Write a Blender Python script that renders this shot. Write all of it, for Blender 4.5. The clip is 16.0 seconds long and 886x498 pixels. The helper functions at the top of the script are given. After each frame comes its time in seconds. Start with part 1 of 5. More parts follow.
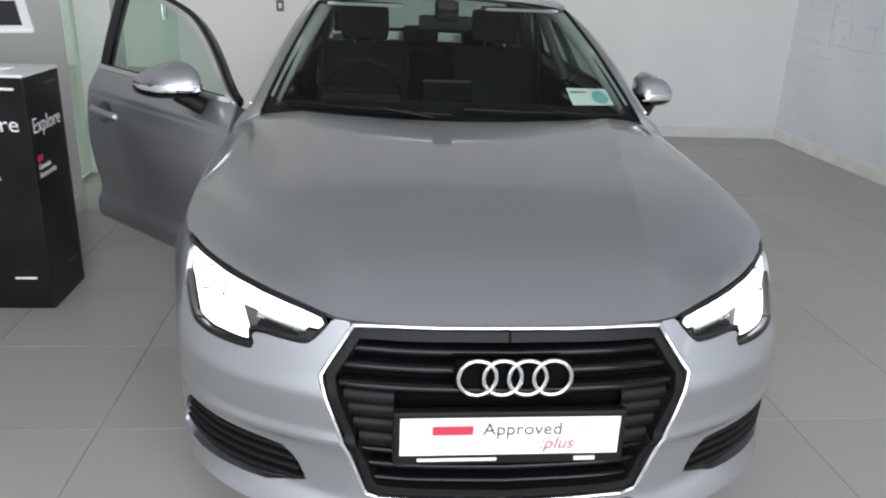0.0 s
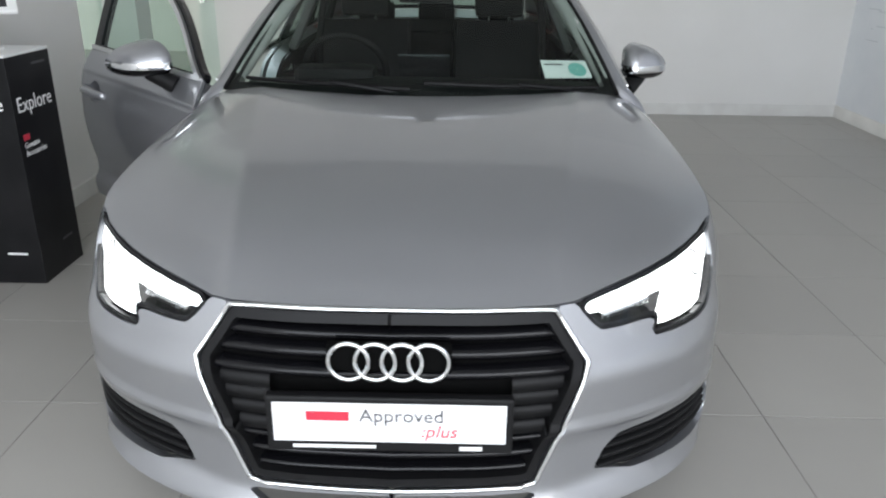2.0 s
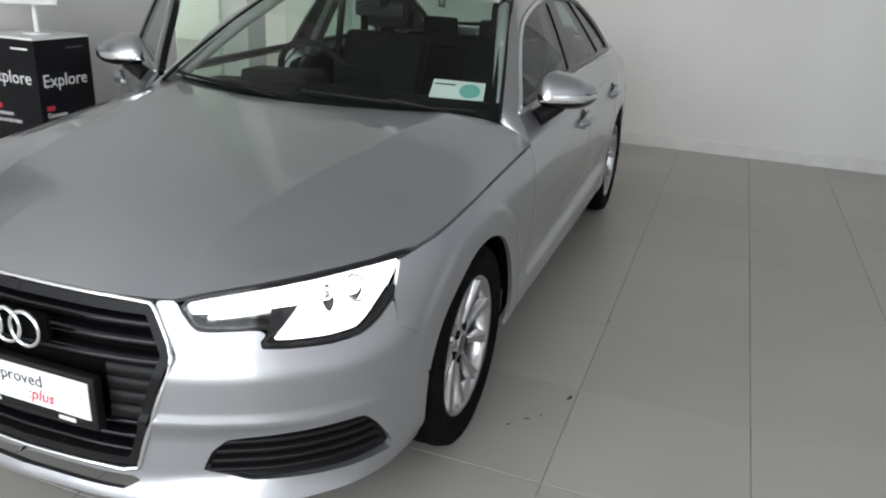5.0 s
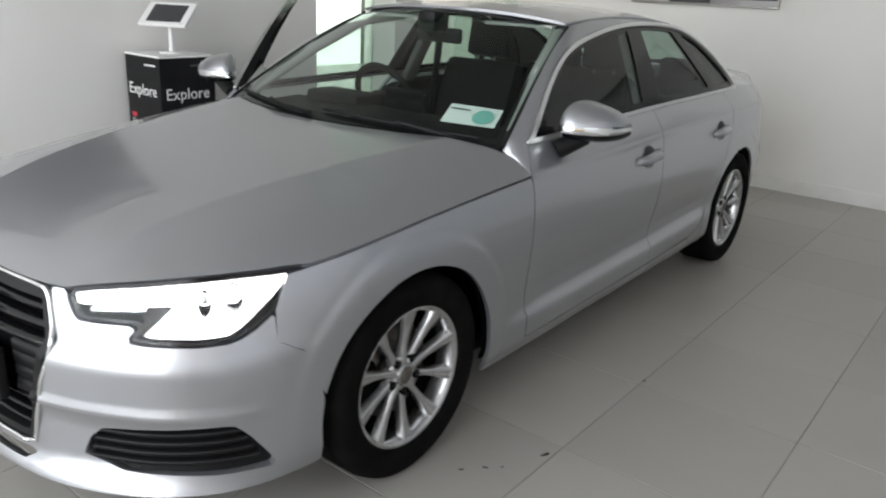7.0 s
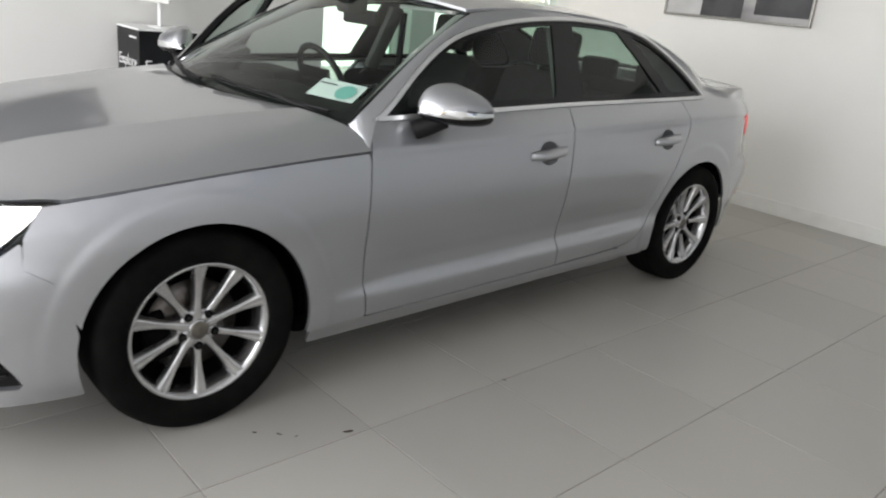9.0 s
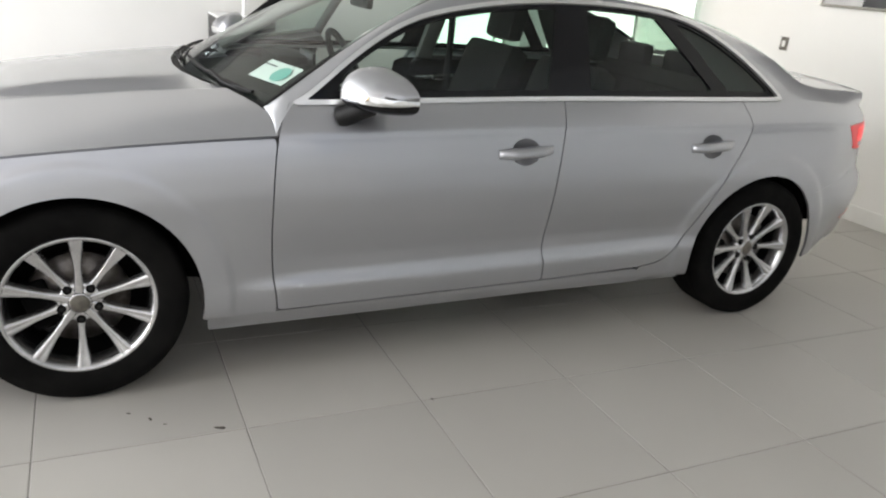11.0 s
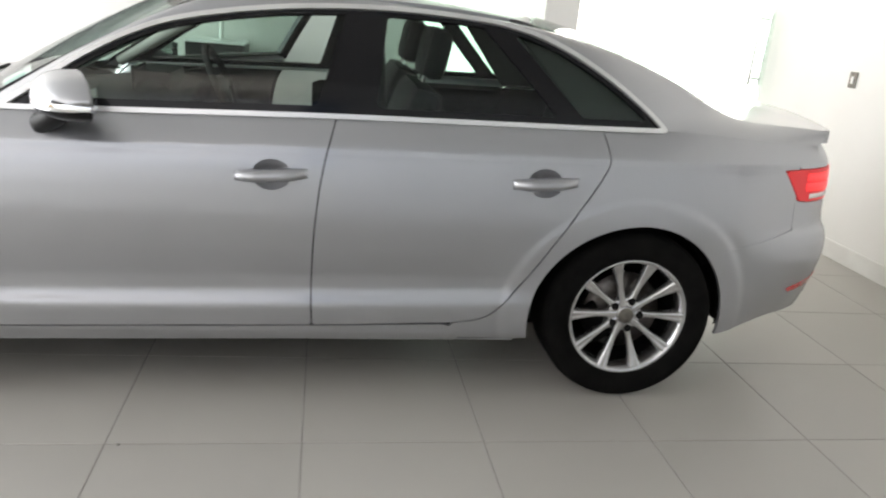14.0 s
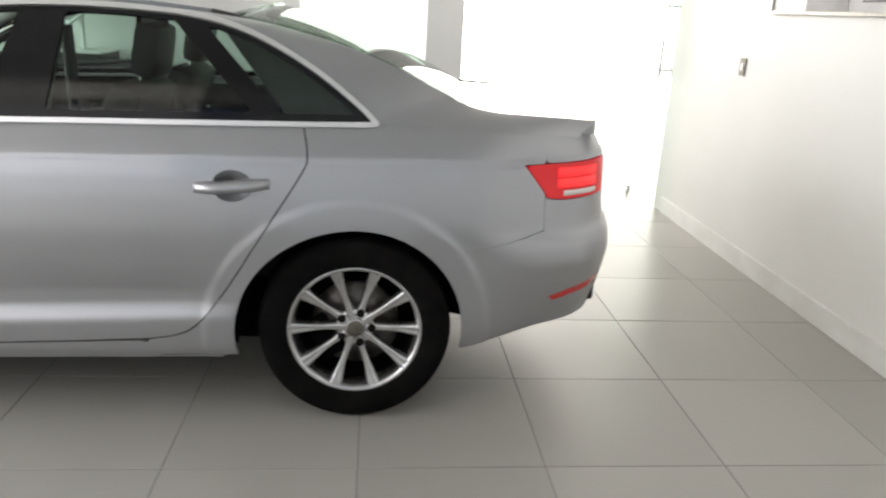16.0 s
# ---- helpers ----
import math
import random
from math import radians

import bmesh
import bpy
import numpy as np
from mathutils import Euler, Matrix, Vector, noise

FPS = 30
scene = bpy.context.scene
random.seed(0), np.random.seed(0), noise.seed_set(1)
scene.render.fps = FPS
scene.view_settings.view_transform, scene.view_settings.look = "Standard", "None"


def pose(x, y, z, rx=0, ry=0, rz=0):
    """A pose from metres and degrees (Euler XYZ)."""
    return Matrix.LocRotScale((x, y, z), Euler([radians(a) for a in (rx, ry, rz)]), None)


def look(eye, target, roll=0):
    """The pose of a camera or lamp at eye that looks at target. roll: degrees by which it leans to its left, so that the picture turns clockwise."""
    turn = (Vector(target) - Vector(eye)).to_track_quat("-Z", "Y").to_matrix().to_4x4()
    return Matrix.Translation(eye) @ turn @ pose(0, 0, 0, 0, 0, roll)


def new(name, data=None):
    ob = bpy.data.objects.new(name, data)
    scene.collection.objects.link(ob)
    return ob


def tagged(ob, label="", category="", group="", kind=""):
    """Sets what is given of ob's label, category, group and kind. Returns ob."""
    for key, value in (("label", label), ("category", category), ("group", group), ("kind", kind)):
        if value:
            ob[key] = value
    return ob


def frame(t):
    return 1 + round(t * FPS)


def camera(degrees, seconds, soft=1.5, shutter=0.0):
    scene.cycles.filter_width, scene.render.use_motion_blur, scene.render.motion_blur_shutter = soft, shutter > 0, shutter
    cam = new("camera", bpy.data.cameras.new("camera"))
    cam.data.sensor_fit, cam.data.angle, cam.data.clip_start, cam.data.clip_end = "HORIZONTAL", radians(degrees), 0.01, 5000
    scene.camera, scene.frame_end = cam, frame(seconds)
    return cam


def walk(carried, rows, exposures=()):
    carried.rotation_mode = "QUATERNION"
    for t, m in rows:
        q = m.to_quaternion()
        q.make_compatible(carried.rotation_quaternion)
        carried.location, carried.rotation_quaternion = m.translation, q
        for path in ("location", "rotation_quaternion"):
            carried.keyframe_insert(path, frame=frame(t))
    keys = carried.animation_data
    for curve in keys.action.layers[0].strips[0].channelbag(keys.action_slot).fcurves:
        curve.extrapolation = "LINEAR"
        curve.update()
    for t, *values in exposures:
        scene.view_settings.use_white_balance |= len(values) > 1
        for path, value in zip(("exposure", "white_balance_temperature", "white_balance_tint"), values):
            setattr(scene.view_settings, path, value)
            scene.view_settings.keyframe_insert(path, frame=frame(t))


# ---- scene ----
cam = camera(60.8, 16.0, soft=2.1, shutter=0.4)
PATH = [
    (0, (-0.323, -1.501, 1.464), (-0.135, 0.369, 0.781), 2.4),
    (0.5, (-0.326, -1.464, 1.456), (-0.075, 0.389, 0.748), 3.0),
    (1, (-0.259, -1.443, 1.45), (-0.005, 0.404, 0.725), 3.1),
    (1.5, (-0.068, -1.441, 1.455), (0.046, 0.44, 0.784), 2.5),
    (2, (0.131, -1.431, 1.429), (0.107, 0.431, 0.7), 0.7),
    (2.5, (0.371, -1.38, 1.454), (0.269, 0.488, 0.745), 1.9),
    (3, (0.581, -1.338, 1.476), (0.476, 0.549, 0.823), 4.7),
    (3.5, (0.839, -1.332, 1.463), (0.542, 0.55, 0.853), 3.7),
    (4, (1.072, -1.321, 1.454), (0.581, 0.511, 0.82), 2.7),
    (4.5, (1.308, -1.256, 1.451), (0.782, 0.542, 0.751), 3.2),
    (4.7, (1.392, -1.222, 1.451), (0.835, 0.566, 0.748), 3.1),
    (6.8, (2.114, -0.735, 1.453), (0.955, 0.754, 0.79), 3.4),
    (7, (2.182, -0.686, 1.44), (1.025, 0.812, 0.795), 3.0),
    (7.5, (2.438, -0.591, 1.415), (1.255, 0.891, 0.781), 3.6),
    (8, (2.601, -0.466, 1.392), (1.287, 0.86, 0.675), 4.7),
    (8.5, (2.746, -0.262, 1.377), (1.393, 1.042, 0.69), 5.5),
    (9, (2.885, -0.058, 1.383), (1.514, 1.253, 0.751), 6.2),
    (9.2, (2.947, 0.03, 1.347), (1.553, 1.324, 0.73), 5.2),
    (11.3, (3.287, 1.1, 1.422), (1.552, 1.837, 0.754), 6.5),
    (11.5, (3.326, 1.207, 1.435), (1.556, 1.877, 0.789), 6.9),
    (12, (3.373, 1.403, 1.414), (1.559, 1.958, 0.778), 7.1),
    (12.5, (3.333, 1.721, 1.372), (1.517, 2.232, 0.708), 4.9),
    (13, (3.319, 1.999, 1.37), (1.497, 2.497, 0.714), 3.7),
    (13.5, (3.329, 2.298, 1.395), (1.474, 2.712, 0.773), 5.2),
    (14, (3.316, 2.548, 1.38), (1.444, 2.881, 0.76), 5.3),
    (14.5, (3.275, 2.865, 1.383), (1.4, 3.202, 0.775), 4.6),
    (15, (3.238, 3.155, 1.373), (1.354, 3.484, 0.785), 3.2),
    (15.5, (3.244, 3.464, 1.4), (1.344, 3.668, 0.81), 2.9),
    (16, (3.233, 3.76, 1.385), (1.337, 3.943, 0.776), 2.9),
]
walk(cam, [(t, look(eye, target, roll)) for t, eye, target, roll in PATH],
     exposures=[(0.0, -0.58, 6400, 10), (2.0, -0.58, 6400, 10), (4.6, -0.70, 6550, 10), (7.0, -0.60, 6650, 10), (8.0, -0.20, 6750, 11), (9.0, -0.20, 6800, 11), (11.5, 0.26, 6900, 11), (14.0, 0.36, 6900, 11), (16.0, 0.28, 6900, 11)])

# ---- room sizes ----
XL, XR, YB, YF, ZC = -2.12, 3.80, 5.91, -3.6, 4.4     # left wall, right wall, back wall, glazed front, ceiling

# ---- world and lights ----
world = bpy.data.worlds.new("World")
scene.world = world
world.use_nodes = True
wn = world.node_tree
sky = wn.nodes.new("ShaderNodeTexSky")
sky.sky_type = "NISHITA"
sky.sun_disc = False
sky.sun_elevation, sky.sun_rotation = radians(38), radians(150)
wn.nodes["Background"].inputs["Strength"].default_value = 0.12
wn.links.new(sky.outputs["Color"], wn.nodes["Background"].inputs["Color"])


def lamp(name, m, sx, sy, watts, colour):
    d = bpy.data.lights.new(name, "AREA")
    d.shape, d.size, d.size_y, d.energy, d.color = "RECTANGLE", sx, sy, watts, colour
    ob = new(name, d)
    ob.matrix_world = m
    return ob


# daylight that comes in by the glazed front and by the bright hall behind the side opening
lamp("window_daylight", pose(0.2, YF + 0.12, 2.2, 90, 0, 0), 4.8, 4.0, 440, (0.93, 0.975, 1.03))
lamp("side_window_daylight", pose(XR - 0.20, -0.4, 2.85, 0, 80, 0), 2.5, 5.6, 38, (1.0, 0.95, 0.87))
lamp("hall_daylight", look((-7.4, 4.6, 2.0), (-2.0, 4.8, 0.8)), 3.6, 2.6, 115, (1.0, 0.985, 0.955))


# ---- materials ----
def material(name, colour, rough=0.5, metal=0.0, spec=0.5, coat=0.0, coat_rough=0.04):
    m = bpy.data.materials.new(name)
    m.use_nodes = True
    b = m.node_tree.nodes["Principled BSDF"]
    b.inputs["Base Color"].default_value = (*colour, 1)
    b.inputs["Roughness"].default_value = rough
    b.inputs["Metallic"].default_value = metal
    b.inputs["Specular IOR Level"].default_value = spec
    b.inputs["Coat Weight"].default_value = coat
    b.inputs["Coat Roughness"].default_value = coat_rough
    return m


def vary(m, a, b, scale=3.0, detail=6.0, low=0.35, high=0.65, socket="Base Color"):
    """Blends a socket between two values by a noise of that scale (per metre)."""
    nt = m.node_tree
    co, no, ra = nt.nodes.new("ShaderNodeTexCoord"), nt.nodes.new("ShaderNodeTexNoise"), nt.nodes.new("ShaderNodeMapRange")
    no.inputs["Scale"].default_value, no.inputs["Detail"].default_value = scale, detail
    ra.inputs["From Min"].default_value, ra.inputs["From Max"].default_value = low, high
    nt.links.new(co.outputs["Object"], no.inputs["Vector"])
    nt.links.new(no.outputs["Fac"], ra.inputs["Value"])
    if socket == "Base Color":
        mx = nt.nodes.new("ShaderNodeMix")
        mx.data_type = "RGBA"
        mx.inputs[6].default_value, mx.inputs[7].default_value = (*a, 1), (*b, 1)
        nt.links.new(ra.outputs["Result"], mx.inputs[0])
        nt.links.new(mx.outputs[2], nt.nodes["Principled BSDF"].inputs[socket])
    else:
        ra.inputs["To Min"].default_value, ra.inputs["To Max"].default_value = a, b
        nt.links.new(ra.outputs["Result"], nt.nodes["Principled BSDF"].inputs[socket])
    return m


def bump(m, scale, strength, distance=0.002, detail=4.0):
    nt = m.node_tree
    co, no, bu = nt.nodes.new("ShaderNodeTexCoord"), nt.nodes.new("ShaderNodeTexNoise"), nt.nodes.new("ShaderNodeBump")
    no.inputs["Scale"].default_value, no.inputs["Detail"].default_value = scale, detail
    bu.inputs["Strength"].default_value, bu.inputs["Distance"].default_value = strength, distance
    nt.links.new(co.outputs["Object"], no.inputs["Vector"])
    nt.links.new(no.outputs["Fac"], bu.inputs["Height"])
    nt.links.new(bu.outputs["Normal"], nt.nodes["Principled BSDF"].inputs["Normal"])
    return m


def glass(name, tint, ior=1.5, rough=0.0):
    m = bpy.data.materials.new(name)
    m.use_nodes = True
    nt = m.node_tree
    nt.nodes.remove(nt.nodes["Principled BSDF"])
    tr, gl, lw, po, fr, mx = (nt.nodes.new("ShaderNode" + k) for k in ("BsdfTransparent", "BsdfGlossy", "LayerWeight", "Math", "Math", "MixShader"))
    tr.inputs["Color"].default_value = (*tint, 1)
    gl.inputs["Roughness"].default_value = rough
    # gloss that grows towards grazing angles, the same from both sides of the sheet
    f0 = ((ior - 1) / (ior + 1)) ** 2
    lw.inputs["Blend"].default_value = 0.5
    po.operation, fr.operation = "POWER", "MULTIPLY_ADD"
    po.inputs[1].default_value = 5.0
    fr.inputs[1].default_value, fr.inputs[2].default_value = 1 - f0, f0
    nt.links.new(lw.outputs["Facing"], po.inputs[0])
    nt.links.new(po.outputs[0], fr.inputs[0])
    nt.links.new(fr.outputs[0], mx.inputs[0])
    nt.links.new(tr.outputs[0], mx.inputs[1])
    nt.links.new(gl.outputs[0], mx.inputs[2])
    nt.links.new(mx.outputs[0], nt.nodes["Material Output"].inputs[0])
    return m


def glow(name, colour, strength):
    m = material(name, colour, 0.3)
    b = m.node_tree.nodes["Principled BSDF"]
    b.inputs["Emission Color"].default_value = (*colour, 1)
    b.inputs["Emission Strength"].default_value = strength
    return m


M_PAINT = bump(vary(material("silver_metallic_paint", (0.37, 0.375, 0.395), 0.37, 0.80, 0.5, 1.0, 0.02),
                    (0.355, 0.362, 0.382), (0.385, 0.392, 0.412), 900, 2), 1400, 0.05, 0.0004)
M_BPILLAR = material("mid_grey_pillar_trim", (0.13, 0.13, 0.125), 0.85)
M_CHROME = material("polished_chrome", (0.78, 0.79, 0.80), 0.10, 1.0)
M_SATIN = vary(material("satin_aluminium_trim", (0.80, 0.80, 0.80), 0.22, 1.0), 0.18, 0.3, 30, socket="Roughness")
M_TRIM = material("matt_aluminium_trim", (0.74, 0.74, 0.74), 0.34, 0.9)
M_BLACK = bump(material("black_grained_plastic", (0.006, 0.006, 0.0065), 0.5, spec=0.22), 600, 0.2, 0.0004)
M_GLOSSBLACK = material("gloss_black_plastic", (0.005, 0.005, 0.006), 0.12, spec=0.28)
# near-black for underbody parts, also stands in for shade in gaps and recesses
M_DARK = material("dark_underbody_and_recess_shade", (0.003, 0.003, 0.003), 0.9, spec=0.05)
M_RUBBER = bump(vary(material("tyre_rubber", (0.005, 0.005, 0.005), 0.85, spec=0.06), (0.0035, 0.0035, 0.0035), (0.007, 0.0068, 0.0065), 14), 300, 0.3, 0.0006)
M_ALLOY = vary(material("silver_alloy_wheel", (0.50, 0.50, 0.51), 0.26, 0.95, coat=0.4), (0.46, 0.46, 0.47), (0.54, 0.54, 0.55), 25)
M_STEEL = vary(material("brake_disc_steel", (0.22, 0.21, 0.20), 0.4, 1.0), (0.07, 0.06, 0.052), (0.17, 0.16, 0.155), 20)
M_GLASS = glass("tinted_car_glass", (0.60, 0.72, 0.66), 1.5)
M_SCREEN = glass("windscreen_glass", (0.60, 0.69, 0.65), 1.45)
M_LENS = glass("headlight_lens", (0.93, 0.95, 0.96), 1.45)
M_LED = glow("lit_headlamp_led", (1.0, 0.99, 0.97), 5.0)
M_TAIL = material("red_tail_lens", (0.50, 0.012, 0.014), 0.12, coat=1.0)
M_TAILGLOW = glow("glowing_red_tail_lens", (0.62, 0.010, 0.016), 0.26)
M_TAILLIT = glow("lit_red_tail_bar", (0.95, 0.03, 0.035), 0.62)
M_REVERSE = material("clear_reversing_lens", (0.75, 0.70, 0.68), 0.15, coat=1.0)
M_LEATHER = bump(vary(material("black_leather", (0.009, 0.009, 0.0095), 0.6, spec=0.15), (0.007, 0.007, 0.0075), (0.013, 0.0125, 0.0125), 10), 500, 0.3, 0.0006)
M_LINING = material("light_grey_headlining", (0.42, 0.42, 0.40), 0.9)
M_WALL = bump(vary(material("white_wall_paint", (0.78, 0.77, 0.75), 0.55), (0.76, 0.75, 0.73), (0.80, 0.79, 0.775), 1.2), 120, 0.12, 0.001)
M_TRIMWHITE = vary(material("white_gloss_skirting", (0.78, 0.78, 0.76), 0.3), (0.70, 0.69, 0.67), (0.80, 0.80, 0.78), 4)
M_CEIL = vary(material("grey_ceiling_tiles", (0.48, 0.48, 0.47), 0.9), (0.45, 0.45, 0.44), (0.52, 0.52, 0.51), 2)
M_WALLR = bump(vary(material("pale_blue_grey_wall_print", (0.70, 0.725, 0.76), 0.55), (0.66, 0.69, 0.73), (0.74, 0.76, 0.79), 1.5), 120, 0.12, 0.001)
M_GREEN = glass("green_tinted_plate_glass", (0.80, 0.89, 0.85), 1.5)
M_DOORGLASS = glass("clear_door_glass", (0.93, 0.975, 0.955), 1.35)
M_WHITEPL = material("white_plastic", (0.80, 0.80, 0.79), 0.3)
M_PLATE = material("white_plate_film", (0.86, 0.86, 0.86), 0.3)
M_RED = material("red_print", (0.55, 0.03, 0.06), 0.4)
M_GREY = material("dark_grey_print", (0.07, 0.07, 0.075), 0.4)
M_WHITEPRINT = material("white_print", (0.82, 0.82, 0.82), 0.4)
M_PAPER = material("pale_paper", (0.88, 0.92, 0.89), 0.5)
M_TEAL = vary(material("teal_print", (0.10, 0.42, 0.36), 0.5), (0.16, 0.50, 0.44), (0.30, 0.62, 0.55), 220)
M_KIOSK = vary(material("black_printed_board", (0.008, 0.008, 0.009), 0.34, spec=0.2), (0.006, 0.006, 0.007), (0.012, 0.012, 0.013), 5)
M_SCREENOFF = material("dark_tablet_screen", (0.03, 0.03, 0.034), 0.08)
M_BRUSHED = vary(material("brushed_steel", (0.30, 0.29, 0.27), 0.35, 0.9), (0.26, 0.25, 0.23), (0.34, 0.33, 0.31), 40)
M_BRONZE = vary(material("dark_brushed_metal_plate", (0.13, 0.12, 0.105), 0.45, 0.6), (0.10, 0.09, 0.08), (0.16, 0.15, 0.13), 40)
M_BLUE = material("blue_print", (0.05, 0.25, 0.6), 0.4)


def tile_material():
    m = material("grey_porcelain_tile", (0.33, 0.32, 0.30), 0.3)
    nt = m.node_tree
    b = nt.nodes["Principled BSDF"]
    info, co, big, fine, mix, hue, add, rr = (nt.nodes.new("ShaderNode" + k) for k in (
        "ObjectInfo", "TexCoord", "TexNoise", "TexNoise", "Mix", "HueSaturation", "Math", "MapRange"))
    big.inputs["Scale"].default_value, big.inputs["Detail"].default_value = 1.7, 5
    fine.inputs["Scale"].default_value, fine.inputs["Detail"].default_value = 160, 3
    mix.data_type = "RGBA"
    mix.inputs[6].default_value, mix.inputs[7].default_value = (0.335, 0.322, 0.295, 1), (0.39, 0.378, 0.35, 1)
    gen = nt.nodes.new("ShaderNodeNewGeometry")
    nt.links.new(gen.outputs["Position"], big.inputs["Vector"])
    nt.links.new(gen.outputs["Position"], fine.inputs["Vector"])
    nt.links.new(big.outputs["Fac"], mix.inputs[0])
    nt.links.new(mix.outputs[2], hue.inputs["Color"])
    add.operation = "MULTIPLY_ADD"
    add.inputs[1].default_value, add.inputs[2].default_value = 0.08, 0.96
    nt.links.new(info.outputs["Random"], add.inputs[0])
    nt.links.new(add.outputs[0], hue.inputs["Value"])
    nt.links.new(hue.outputs["Color"], b.inputs["Base Color"])
    rr.inputs["To Min"].default_value, rr.inputs["To Max"].default_value = 0.26, 0.42
    nt.links.new(big.outputs["Fac"], rr.inputs["Value"])
    nt.links.new(rr.outputs["Result"], b.inputs["Roughness"])
    bu = nt.nodes.new("ShaderNodeBump")
    bu.inputs["Strength"].default_value, bu.inputs["Distance"].default_value = 0.12, 0.0006
    nt.links.new(fine.outputs["Fac"], bu.inputs["Height"])
    nt.links.new(bu.outputs["Normal"], b.inputs["Normal"])
    return m


M_TILE = tile_material()
M_GROUT = vary(material("grey_grout", (0.22, 0.21, 0.195), 0.9), (0.17, 0.16, 0.15), (0.26, 0.25, 0.235), 5)


# ---- mesh helpers ----
def part(name, data, mat, parent=None, label=""):
    """Links a bmesh or a mesh as one object under a thing or part."""
    if isinstance(data, bmesh.types.BMesh):
        me = bpy.data.meshes.new(name)
        data.to_mesh(me)
        data.free()
    else:
        me = data
    if not me.materials:
        me.materials.append(mat)
    ob = new(name, me)
    ob.parent = parent
    if label:
        tagged(ob, label)
    return ob


def thing(name, label, category, at=(0, 0, 0), group="", kind=""):
    ob = new(name)
    ob.location = at
    return tagged(ob, label, category, group, kind)


def box(bm, x0, x1, y0, y1, z0, z1, bevel=0.0, m=None):
    r = bmesh.ops.create_cube(bm, size=1.0)
    vs = r["verts"]
    bmesh.ops.scale(bm, vec=(x1 - x0, y1 - y0, z1 - z0), verts=vs)
    bmesh.ops.translate(bm, vec=((x0 + x1) / 2, (y0 + y1) / 2, (z0 + z1) / 2), verts=vs)
    if bevel:
        es = list({e for v in vs for e in v.link_edges})
        r = bmesh.ops.bevel(bm, geom=es, offset=bevel, segments=2, profile=0.6, affect="EDGES")
        vs = list({v for f in r["faces"] for v in f.verts} | {v for v in vs if v.is_valid})
    if m is not None:
        bmesh.ops.transform(bm, matrix=m, verts=vs)
    return vs


def boxed(*args, **kw):
    bm = bmesh.new()
    box(bm, *args, **kw)
    return bm


def cyl(bm, p, q, r0, r1=None, seg=16):
    """A capped cylinder or cone from p to q."""
    p, q = Vector(p), Vector(q)
    r1 = r0 if r1 is None else r1
    turn = (q - p).to_track_quat("Z", "Y").to_matrix().to_4x4()
    bmesh.ops.create_cone(bm, cap_ends=True, segments=seg, radius1=r0, radius2=r1, depth=(q - p).length,
                          matrix=Matrix.Translation((p + q) / 2) @ turn)
    return bm


def smooth(bm, angle=35):
    for f in bm.faces:
        f.smooth = True
    lim = radians(angle)
    for e in bm.edges:
        if len(e.link_faces) == 2 and e.calc_face_angle(0) > lim:
            e.smooth = False
    return bm


def from_grid(P, close_u=False, close_v=False):
    """A smooth bmesh from an array of points [nu, nv, 3]."""
    nu, nv = P.shape[:2]
    bm = bmesh.new()
    vs = [[bm.verts.new(P[i, j]) for j in range(nv)] for i in range(nu)]
    for i in range(nu if close_u else nu - 1):
        for j in range(nv if close_v else nv - 1):
            q = [vs[i][j], vs[(i + 1) % nu][j], vs[(i + 1) % nu][(j + 1) % nv], vs[i][(j + 1) % nv]]
            bm.faces.new(q).smooth = True
    return bm


def lathe(profile, seg=64, axis="x"):
    """Turns a profile of (radius, along) round the x axis."""
    a = np.linspace(0, 2 * np.pi, seg, endpoint=False)
    P = np.array([[(s, r * np.cos(t), r * np.sin(t)) for r, s in profile] for t in a])
    bm = from_grid(P, close_u=True)
    return smooth(bm, 30)


def tube(points, r, seg=8, closed=False):
    """A tube along points, with no twist to speak of."""
    pts = [Vector(p) for p in points]
    n = len(pts)
    rows, side = [], None
    for i, p in enumerate(pts):
        a = pts[(i - 1) % n] if closed or i else p
        b = pts[(i + 1) % n] if closed or i < n - 1 else p
        d = (b - a).normalized()
        if side is None:
            side = d.orthogonal().normalized()
        side = (side - d * side.dot(d)).normalized()
        up = d.cross(side)
        rows.append([p + r * (math.cos(t) * side + math.sin(t) * up) for t in np.linspace(0, 2 * math.pi, seg, endpoint=False)])
    return from_grid(np.array(rows, float), close_u=closed, close_v=True)


def curve(points, passes=2, closed=True):
    """A rounded outline from few corners (corner cutting)."""
    P = np.array(points, float)
    for _ in range(passes):
        Q = np.roll(P, -1, 0)
        R = np.stack([0.75 * P + 0.25 * Q, 0.25 * P + 0.75 * Q], 1).reshape(-1, P.shape[1])
        P = R if closed else np.vstack([P[:1], R[:-2], P[-1:]])
    return P


def spline(xs, ys, x):
    """A smooth curve through points, with no overshoot to speak of (cubic Hermite, limited slopes)."""
    xs, ys, x = np.asarray(xs, float), np.asarray(ys, float), np.asarray(x, float)
    h = np.diff(xs)
    d = np.diff(ys) / h
    m = np.r_[d[0], np.where(d[1:] * d[:-1] > 0, 2 * d[1:] * d[:-1] / (d[1:] + d[:-1] + 1e-12), 0), d[-1]]
    i = np.clip(np.searchsorted(xs, x) - 1, 0, len(h) - 1)
    t = np.clip((x - xs[i]) / h[i], 0, 1)
    return ((2 * t**3 - 3 * t**2 + 1) * ys[i] + (t**3 - 2 * t**2 + t) * h[i] * m[i]
            + (3 * t**2 - 2 * t**3) * ys[i + 1] + (t**3 - t**2) * h[i] * m[i + 1])


